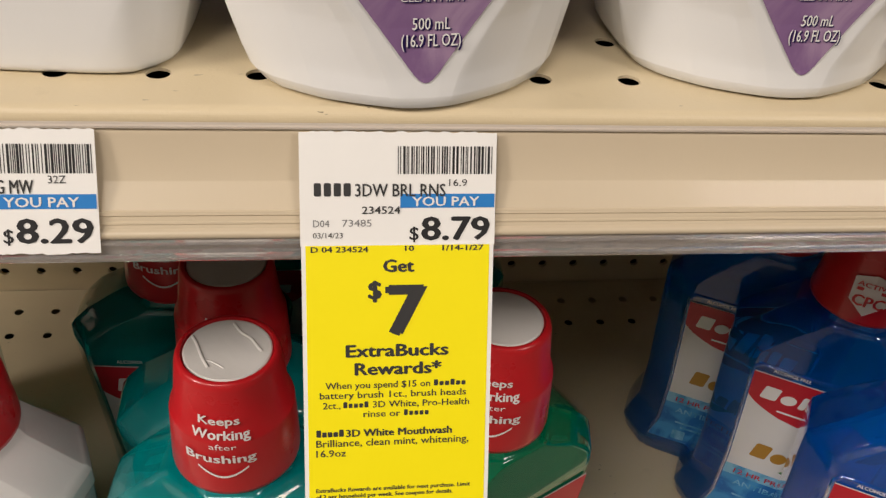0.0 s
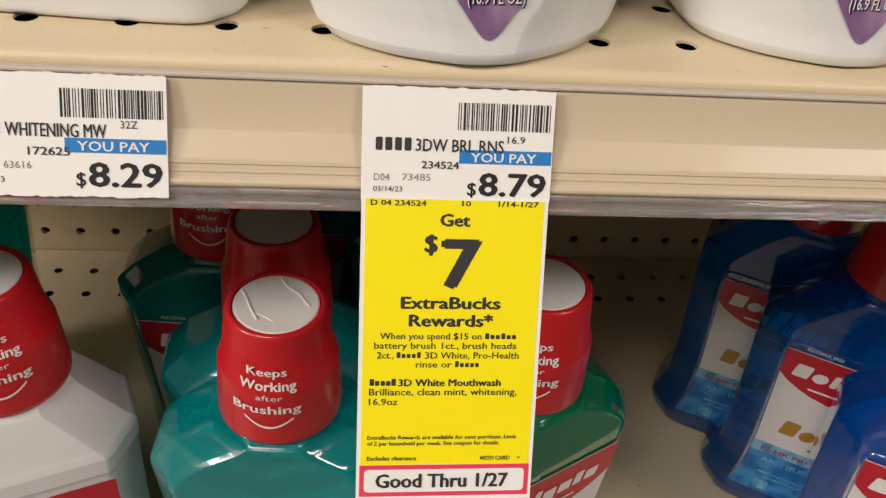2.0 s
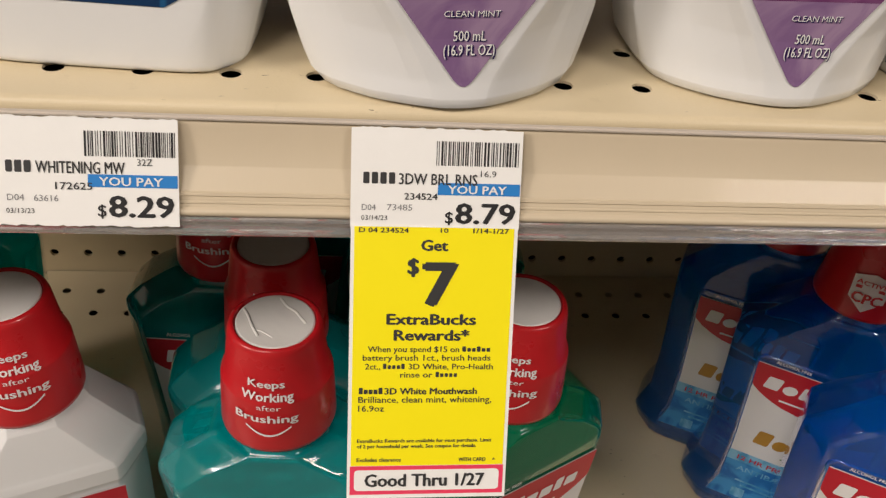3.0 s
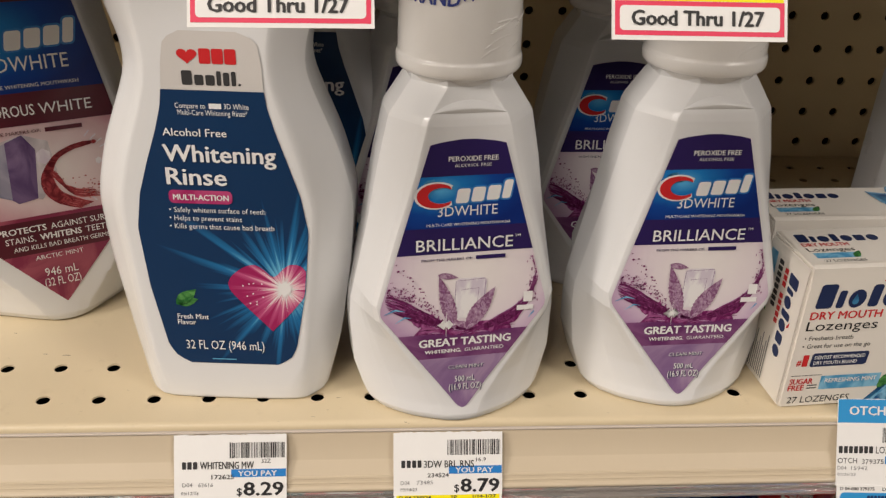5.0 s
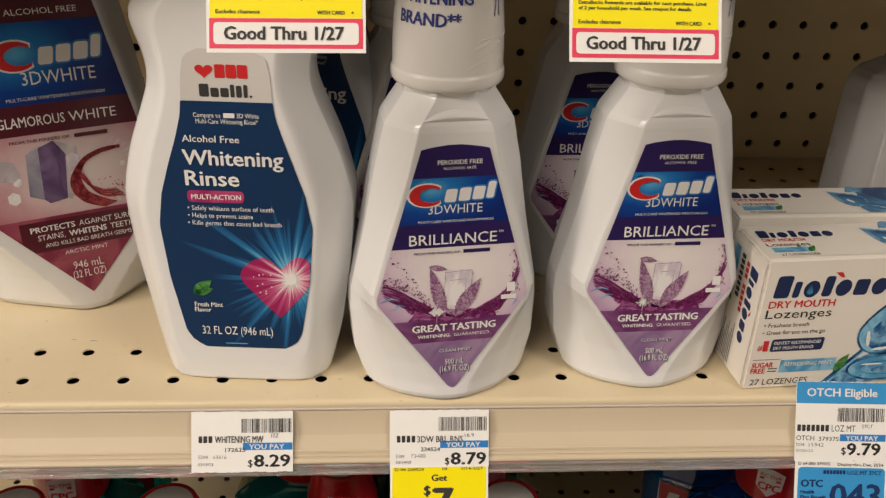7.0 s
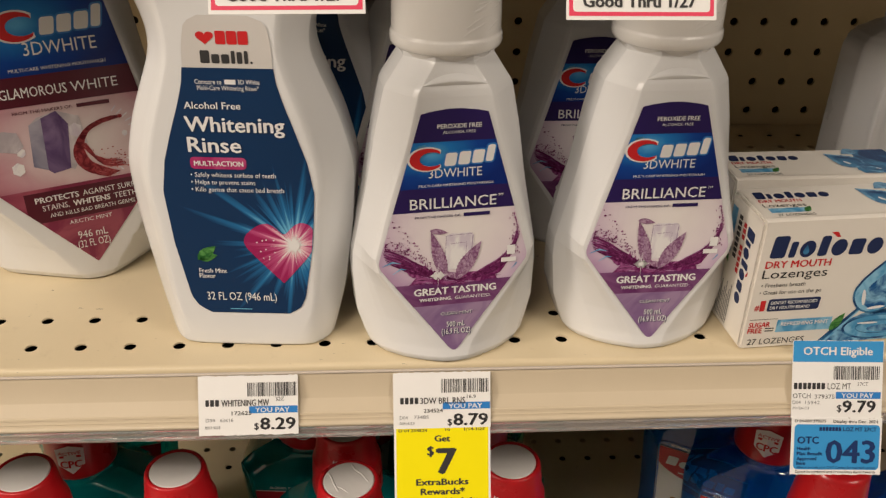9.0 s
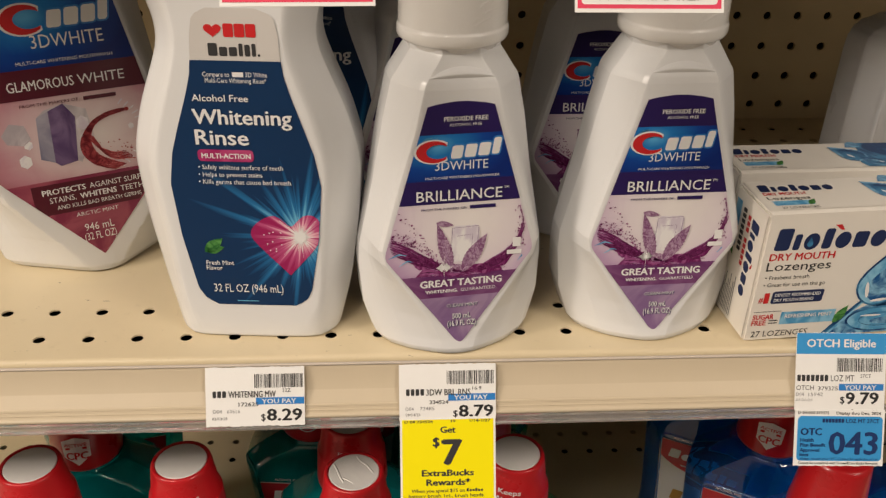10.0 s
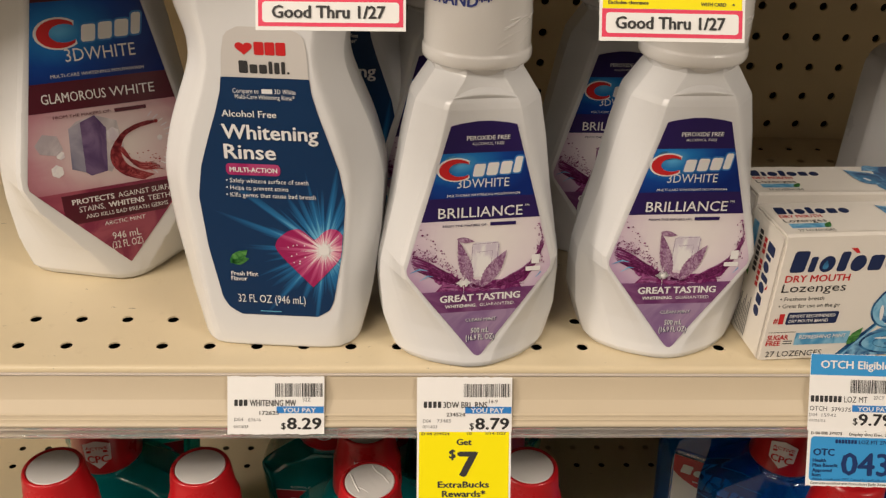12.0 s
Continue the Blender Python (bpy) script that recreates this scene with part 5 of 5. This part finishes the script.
def coupon_tag(m, label):
    """A yellow offer card with a white border and a red-framed date."""
    b = thing("coupon_tag", label, "coupon tag", m, group="yellow coupon tags")
    card = part("card", card_bm(50.0, 86.5), CARD, b)
    part("yellow_field", panel_bm(flat, 0.0002, -75.6, -0.2, lambda z: 1.1, lambda z: 48.9, 2, 2), YELLOW, card)
    part("red_frame", panel_bm(flat, 0.00022, -85.2, -75.7, lambda z: 0.9, lambda z: 49.1, 2, 2), PINK_RED, card)
    shapes(card, flat, 0.0003, CARD, [rect(2.2, 47.8, -83.9, -77.0, 0, 1.2)], "white_window")
    y = 28.9
    big = [("Get", 20.9, 29.1, -36.1 + y, 3.4, 0.045), ("$", 17.0, 20.6, -43.3 + y, 5.0, 0.04), ("7", 21.5, 32.6, -52.8 + y, 13.6, 0.05), ("ExtraBucks", 11.1, 38.5, -58.9 + y, 3.4, 0.05), ("Rewards*", 13.4, 36.6, -63.9 + y, 3.4, 0.05)]
    mid = [("D 04 234524", 2.4, 17.1, -30.8 + y, 1.5, 0.03), ("10", 26.6, 29, -30.6 + y, 1.4, 0.03), ("1/14-1/27", 36.4, 47.3, -30.6 + y, 1.5, 0.03)]
    text = [("When you spend $15 on", 5.7, 33.6, -67.6 + y, 1.9, 0.012), ("battery brush 1ct., brush heads", 4.2, 43.4, -70.3 + y, 1.9, 0.012), ("2ct.,", 5.0, 9.6, -73.1 + y, 1.9, 0.012), ("3D White, Pro-Health", 18.2, 44.3, -73.1 + y, 1.9, 0.012), ("rinse or", 15.7, 25.6, -75.7 + y, 1.9, 0.012), ("3D White Mouthwash", 11.0, 39.7, -81.1 + y, 2.1, 0.04), ("Brilliance, clean mint, whitening,", 3.1, 44.3, -83.8 + y, 2.1, 0.012), ("16.9oz", 3.1, 11, -86.6 + y, 2.0, 0.012)]
    fine = [("ExtraBucks Rewards are available for next purchase. Limit", 2.9, 45, -96.8 + y, 1.2, 0.03), ("of 2 per household per week. See coupon for details.", 2.9, 40.2, -98.6 + y, 1.2, 0.03), ("Excludes clearance", 2.9, 16.7, -103.1 + y, 1.3, 0.03), ("WITH CARD", 34.7, 43.4, -103.3 + y, 1.3, 0.03)]
    lettering(card, flat, 0.0003, INK_SOFT, big + mid + text + fine, "dark_lettering")
    bars = [rect(34.6 + 1.5 * k, 35.7 + 1.5 * k, -67.5 + y, -66.3 + y + (0.5 if k in (0, 3) else 0), 0, 0.25) for k in range(6)] + [rect(10.4 + 1.4 * k, 11.4 + 1.4 * k, -73.0 + y, -71.8 + y + (0.5 if k in (0, 4) else 0), 0, 0.25) for k in range(5)] + [rect(26.6 + 1.4 * k, 27.6 + 1.4 * k, -75.6 + y, -74.4 + y + (0.5 if k == 0 else 0), 0, 0.25) for k in range(5)] + [rect(3.2 + 1.5 * k, 4.4 + 1.5 * k, -81.0 + y, -79.6 + y + (0.6 if k in (0, 4) else 0), 0, 0.25) for k in range(5)] + [ [(45.4, -102.9 + y), (46.4, -102.9 + y), (45.9, -102.2 + y)]]
    shapes(card, flat, 0.0003, INK_SOFT, bars, "dark_print")
    lettering(card, flat, 0.0005, INK_SOFT, [("Good Thru 1/27", 5.4, 43.2, -82.4, 4.3, 0.034)], "date_lettering")
    return b


coupon = coupon_tag(tag_pose(-0.0400, 0.0286, 0.0008), "yellow paper coupon tag with bold dark offer text")
copy_thing(coupon, tag_pose(-0.0978, 0.0288, 0.0008, 1.5065, -0.0245, 0.5))
copy_thing(coupon, tag_pose(0.0183, 0.0302, 0.0008, 1.5065, -0.0245, 0.0))


def eligible_tag(m):
    b = thing("price_tag", "white price tag with bright blue heading over the rail", "price tag", m, group="shelf price tags")
    card = part("card", card_bm(49.5, 41.5, True), CARD, b)
    part("blue_heading", panel_bm(flat, 0.0002, -11.4, -0.2, lambda z: 0.2, lambda z: 49.3, 2, 2), OTC_BLUE, card)
    lettering(card, flat, 0.0004, WHITE_INK, [("OTCH Eligible", 5.5, 43.5, -7.6, 4.4, 0.03)], "heading_lettering")
    barcode(card, 22.5, 47.5, -20.8, -13.6, 14)
    shapes(card, flat, E2, PAY_BLUE, [rect(24.0, 48.6, -31.0, -27.4)], "blue_strip")
    lettering(card, flat, E2 + 0.0001, WHITE_INK, [("YOU PAY", 27, 44.6, -30.5, 2.5, 0.028)], "strip_lettering")
    lettering(card, flat, E2, INK_SOFT, [("LOZ MT", 19.4, 32.2, -26.0, 3.5), ("27CT", 35.6, 41.5, -24.0, 1.9), ("OTCH", 0.6, 10.2, -30.8, 2.7), ("379375", 12.6, 23.4, -31.0, 2.3)], "name_lettering")
    shapes(card, flat, E2, INK_SOFT, [rect(1.0 + 2.5 * k, 2.9 + 2.5 * k, -26.0, -22.6, 0, 0.4) for k in range(7)], "maker_print")
    lettering(card, flat, E2, INK_PALE, [("D04", 0.6, 5, -33.9, 1.9), ("15942", 7.4, 15.4, -34.0, 1.9), ("07/26/23", 0.6, 9.6, -36.8, 1.4)], "small_lettering")
    lettering(card, flat, E2, INK, [("$", 24.8, 27.4, -37.9, 3.8, 0.015), ("9.79", 27.8, 46.2, -38.2, 6.5, 0.036)], "price_lettering")
    return b


def plan_tag(m):
    b = thing("benefit_tag", "white paper tag with rounded bright blue panel and number", "benefit tag", m)
    card = part("card", card_bm(49.5, 30.5, True), CARD, b)
    lettering(card, flat, E2, INK, [("D 04-000 379375", 1.6, 18.6, -2.5, 1.6, 0.02), ("Display thru Dec. 2024", 22.6, 47.2, -2.6, 1.6, 0.02), ("Cannot be combined with Promo/Extra Bucks Rewards", 2.6, 46.6, -30.2 + 0.6, 1.4, 0.01)], "small_lettering")
    shapes(card, flat, E2, OTC_BLUE, [rect(1.6, 48.4, -27.8, -3.6, 0, 2.2)], "blue_panel")
    lettering(card, flat, E2 + 0.0002, NAVY_ON_BLUE, [("LOZ MT 27CT", 28.0, 46.4, -7.0, 2.2, 0.02), ("OTC", 3.2, 15, -13.8, 3.9, 0.04), ("Health", 3.2, 10.6, -17.4, 2.0, 0.03), ("Plan Benefit", 3.2, 17.2, -20.1, 2.0, 0.03), ("Approved", 3.2, 14, -22.8, 2.0, 0.03), ("Item", 3.2, 8, -25.3, 2.0, 0.03), ("043", 18.8, 46.2, -24.0, 12.6, 0.03), ("Always consult your OTC Catalog for applicable prices", 3.4, 46.4, -27.2, 1.3)], "navy_lettering")
    shapes(card, flat, E2 + 0.0002, NAVY_ON_BLUE, [rect(15.0 + 1.75 * k, 16.4 + 1.75 * k, -7.0, -4.9, 0, 0.3) for k in range(7)], "maker_print")
    return b


eligible_tag(tag_pose(0.1715, -0.0135, 0.0008, spin=-1.5))
plan_tag(tag_pose(0.1708, 0.0275, 0.0013, spin=-2.0))


# ---- mouthwash on the lower shelf ----
def red_cap(bottle, z0, z1, words):
    """A two-step red screw cap with a white disc let into its top."""
    h = z1 - z0
    if words == "shield":
        prof = [(22.0, z0 - 1), (24.0, z0), (24.2, z0 + 2), (21.9, z0 + 0.5 * h), (21.5, z0 + 0.6 * h), (19.9, z1 - 5), (18.8, z1 - 1.8), (16.5, z1 - 0.3), (12, z1)]
        cap = part("cap", lathe([(r / 1000, z / 1000) for r, z in prof], 48), RED_CAP, bottle, "red domed screw cap", smooth=True)
    else:
        prof = [(22.0, z0 - 1), (24.0, z0), (24.2, z0 + 2), (22.9, z0 + 0.50 * h), (22.5, z0 + 0.53 * h), (21.1, z0 + 0.555 * h), (18.9, z1 - 3), (18.2, z1 - 0.8), (17.2, z1), (16.3, z1 - 0.2), (16.0, z1 - 1.4)]
        cap = part("cap", lathe([(r / 1000, z / 1000) for r, z in prof], 48), RED_CAP, bottle, "red two-step screw cap", smooth=True)
        part("disc", lathe([(r / 1000, z / 1000) for r, z in ((15.7, z1 - 2.0), (15.6, z1 - 0.9), (15.0, z1 - 0.5))], 40), CAP_TOP, cap, "white disc")
    cone = lambda x, z, e: ((CAPR(z * 1000, z0, z1) / 1000 + e) * math.sin(x / 0.021), -(CAPR(z * 1000, z0, z1) / 1000 + e) * math.cos(x / 0.021), z)
    if words == "keeps":
        lettering(cap, cone, 0.0005, WHITE_INK, [("Keeps", -8.5, 6.0, z0 + 34.6, 3.7, 0.03), ("Working", -11.0, 9.0, z0 + 28.4, 3.9, 0.03), ("after", -4.6, 4, z0 + 24.2, 2.6), ("Brushing", -13, 10.0, z0 + 17.6, 4.1, 0.03)], "white_lettering")
        arc = [(-9 + 16 * k / 12 + 0.3, z0 + 15.2 - 4.4 * math.sin(math.pi * k / 12)) for k in range(13)] + [(7 - 16 * k / 12 + 0.3, z0 + 14.2 - 4.4 * math.sin(math.pi * (1 - k / 12))) for k in range(13)]
        shapes(cap, cone, 0.0005, WHITE_INK, [arc], "smile")
    if words == "shield":
        shield = [(-8.5, z0 + 26), (0, z0 + 29), (8.5, z0 + 26), (7.6, z0 + 13), (0, z0 + 6), (-7.6, z0 + 13)]
        bm = bmesh.new()
        for k in range(len(shield)):
            add_poly(bm, cone, 0.0005, [(0, z0 + 18), shield[k], shield[(k + 1) % len(shield)]])
        part("shield", bm, WHITE_INK, cap)
        lettering(cap, cone, 0.0007, LOGO_RED, [("ACTIVE", -6.6, 6.6, z0 + 22.4, 2.6, 0.02), ("CPC", -6.4, 6.4, z0 + 11.5, 6.2, 0.03)], "red_lettering")
        shapes(cap, cone, 0.0007, LOGO_RED, [rect(-6.2, 6.2, z0 + 19.4, z0 + 21.2)], "red_bar")
    return cap


def CAPR(z, z0, z1):
    h = z1 - z0
    return float(np.interp(z, [z0, z0 + 2, z0 + 0.50 * h, z0 + 0.53 * h, z0 + 0.60 * h, z1 - 3], [24.2, 24.4, 23.2, 22.8, 21.5, 19.2]))


def peeled_seal(bottle, z1):
    """Two raised folds across the white disc of a cap whose seal has lifted."""
    cap = next(c for c in bottle.children if c.name.startswith("cap"))
    top = lambda x, y, e: (x, y, (z1 - 0.5) / 1000 + e)
    for path in ([(-13.2, 6), (-11, 2.4), (-9.5, -1.5), (-8, -4.7), (-7.2, -6.2), (-5.3, -9.4)], [(0.5, 13.2), (2.4, 10.2), (4.2, 7.8), (7.4, 6.2), (9.6, 2.4), (12.2, -1.0)]):
        ridge(cap, top, CAP_TOP, smooth_path(path, 18), 0.75, 0.55, "lifted_fold")
    ridge(cap, top, CAP_TOP, smooth_path([(-7.6, -5.6), (-4.2, -6.4), (0.2, -9.6)], 10), 0.5, 0.3, "lifted_fold")


TEAL_BODY = Body([(0, 43, 25, 31, 11), (3, 45, 27, 33, 12), (20, 44, 27, 32, 12), (60, 45, 27, 33, 12), (105, 48.5, 27.5, 36.5, 12), (130, 51, 27.5, 39, 12), (140, 52, 27.5, 40, 12), (145, 51.6, 27, 39.6, 12), (148, 49.6, 26.5, 37.6, 12), (156, 42, 25.5, 28, 12), (164, 30, 24.5, 13, 10), (166.5, 26, 24, 10.5, 10), (167.5, 22, 22, 9, 9), (175, 20, 20, 8.3, 8.3)], soften=0)
BLUE_BODY = Body([(0, 49.5, 27, 34, 12), (2, 52.5, 29, 37, 13), (10, 54.5, 30, 39, 14), (18, 52.5, 29, 37, 13), (30, 48.5, 27.5, 33, 12), (60, 48.5, 27, 33, 12), (100, 51, 27, 35.5, 12), (122, 52.5, 27, 37, 12), (133, 53, 27, 37.5, 12), (138, 52.5, 26.5, 37, 12), (142, 49.5, 26, 34, 12), (152, 40, 25.5, 25, 12), (163, 29, 24.5, 13, 10), (166, 26, 24, 10.5, 10), (167, 22, 22, 9, 9), (175, 20, 20, 8.3, 8.3)], soften=0)
WHITE_BODY = Body([(0, 38, 27, 24, 11), (3, 40, 29, 26, 12), (60, 41.5, 29, 28, 12), (128, 42.5, 29, 29, 12), (130, 43.4, 29.6, 29.5, 12), (138, 43.6, 29.6, 29.5, 12), (141, 42.6, 29, 28.5, 12), (143.5, 40.2, 28.2, 26, 12), (166, 24.2, 23.8, 9.9, 9.9), (175, 20, 20, 8.3, 8.3)], soften=0)


def rinse_bottle(m, body, liquid, label, kind, words, group):
    b = thing("mouthwash_bottle", label, "bottle", m, group=group)
    part("body", body.mesh(), liquid, b, smooth="facets" if kind == "white" else 55)
    red_cap(b, 171, 222, words)
    s = body.surf()
    hw = lambda z: float(np.interp(z, body.z * 1000, body.w * 1000)) - 1.5
    drop = {"white": 1, "teal": -7, "blue": 0}[kind]
    if kind == "white":
        left, right = (lambda z: -30), (lambda z: 30)
    else:
        left, right = (lambda z: -hw(z)), (lambda z: hw(z))
    lab = part("label", panel_bm(s, 0.0006, 16, 127 - drop, left, right, 20, 12), LABEL_WHITE, b, "printed front label with red band")
    if kind == "blue":
        part("blue_field", panel_bm(s, 0.0008, 16.2, 52, left, right, 10, 12), LABEL_BLUE, lab)
        part("pale_strip", panel_bm(s, 0.0010, 47, 55, left, right, 3, 12), SKY_INK, lab)
        shapes(lab, s, 0.0010, GOLD, word_blocks("Xotxl", -22, 18, 66, 11, 2.0, 0.2), "gold_mark")
        lettering(lab, s, 0.0012, LABEL_RED, [("12 HR PROTECTION", -26, 30, 49, 3.6, 0.02)], "red_lettering")
        lettering(lab, s, 0.0012, SKY_INK, [("ANTIBACTERIAL", -24, 28, 40, 4.2, 0.02)], "pale_lettering")
        shapes(lab, s, 0.0012, SKY_INK, [rect(-22, 24, 31, 32.4), rect(-18, 22, 27.5, 28.9), rect(-22, -14, 18.5, 25.5, 0, 0.8)], "fine_print")
        shapes(lab, s, 0.0011, LEAF_GREEN, [leaf_shape(-4, 60, 18, 66, 2.6)], "green_sweep")
    band = LABEL_RED
    sag = lambda z: float(np.interp(z, [97 - drop, 99 - drop, 102 - drop, 106 - drop, 110 - drop], [0.15, 0.45, 0.68, 0.88, 1.0])) if kind != "white" else 1.0
    part("red_band", panel_bm(s, 0.0010, (97 if kind != "white" else 101) - drop, 126.6 - drop, lambda z: left(z) * sag(z), lambda z: right(z) * sag(z), 14, 12), band, lab)
    if kind == "white":
        part("dark_field", panel_bm(s, 0.0008, 16.2, 101 - drop, left, right, 8, 8), LABEL_DARK, lab)
    if kind == "blue":
        low = 20
        ridge(b, s, liquid, [(-hw(z) - 0.6, z) for z in range(low, 129 - drop, 6)] + [(-hw(130) + 2 + k * (2 * hw(130) - 4) / 12, 131.5 - drop) for k in range(13)] + [(hw(z) + 0.6, z) for z in range(128 - drop, low, -6)], 1.3, 1.1)
    # maker's mark as a row of rounded white blocks
    k = 0.78 if kind == "white" else 1.0
    shapes(lab, s, 0.0013, WHITE_INK, word_blocks("Xolgxtx", -29 * k, 27 * k, 110.4 - drop, 9.0, 1.6, 0.2), "white_mark")
    shapes(lab, s, 0.0013, WHITE_INK, [rect(-18 * k, 16 * k, 103.6 - drop, 104.9 - drop)], "fine_bar")
    lettering(b, s, 0.0008, WHITE_INK, [("ALCOHOL FREE", -27, -8, 129 - drop, 2.3, 0.01)], "white_lettering")
    return b


Z2 = 0.865
teal = rinse_bottle(pose(-0.0682, 0.0450, Z2, 0, 0, -4), TEAL_BODY, TEAL, "teal mouthwash bottle with red two-step cap in shade", "teal", "keeps", "teal mouthwash bottles")
for x, y, turn in ((-0.0725, 0.0950, 2), (-0.103, 0.152, -5), (-0.2675, 0.0585, 0), (-0.268, 0.200, 14), (-0.080, 0.226, 0)):
    copy_thing(teal, pose(x, y, Z2, 0, 0, turn))
peeled_seal(teal, 222)
rinse_bottle(pose(-0.262, 0.128, Z2, 0, 0, 6), TEAL_BODY, TEAL, "teal mouthwash bottle with plain red domed cap, shelved behind", "teal", "shield", "teal mouthwash bottles")
green = rinse_bottle(pose(0.0335, 0.0580, Z2, 0, 0, 28), TEAL_BODY, GREEN, "green mouthwash bottle with red two-step cap in shade", "teal", "keeps", "green mouthwash bottles")
for piece in green.children:
    if piece.name.startswith("cap"):
        piece.rotation_euler[2] = radians(-40)
copy_thing(green, pose(0.018, 0.130, Z2, 0, 0, 0))
copy_thing(green, pose(0.012, 0.188, Z2, 0, 0, 0))
copy_thing(green, pose(0.010, 0.246, Z2, 0, 0, 0))
copy_thing(green, pose(0.040, 0.300, Z2, 0, 0, 0))
rinse_bottle(pose(-0.1758, 0.0585, Z2, 0, 0, 20), WHITE_BODY, WHITE, "white mouthwash bottle with red cap and dark label", "white", "keeps", "")
blue = rinse_bottle(pose(0.243, 0.0500, Z2, 0, 0, -30), BLUE_BODY, BLUE_RINSE, "deep blue mouthwash bottle with red cap and white label", "blue", "shield", "blue mouthwash bottles")
for x, y, turn in ((0.235, 0.1230, -30), (0.219, 0.1800, -28), (0.352, 0.085, -20)):
    copy_thing(blue, pose(x, y, Z2, 0, 0, turn))
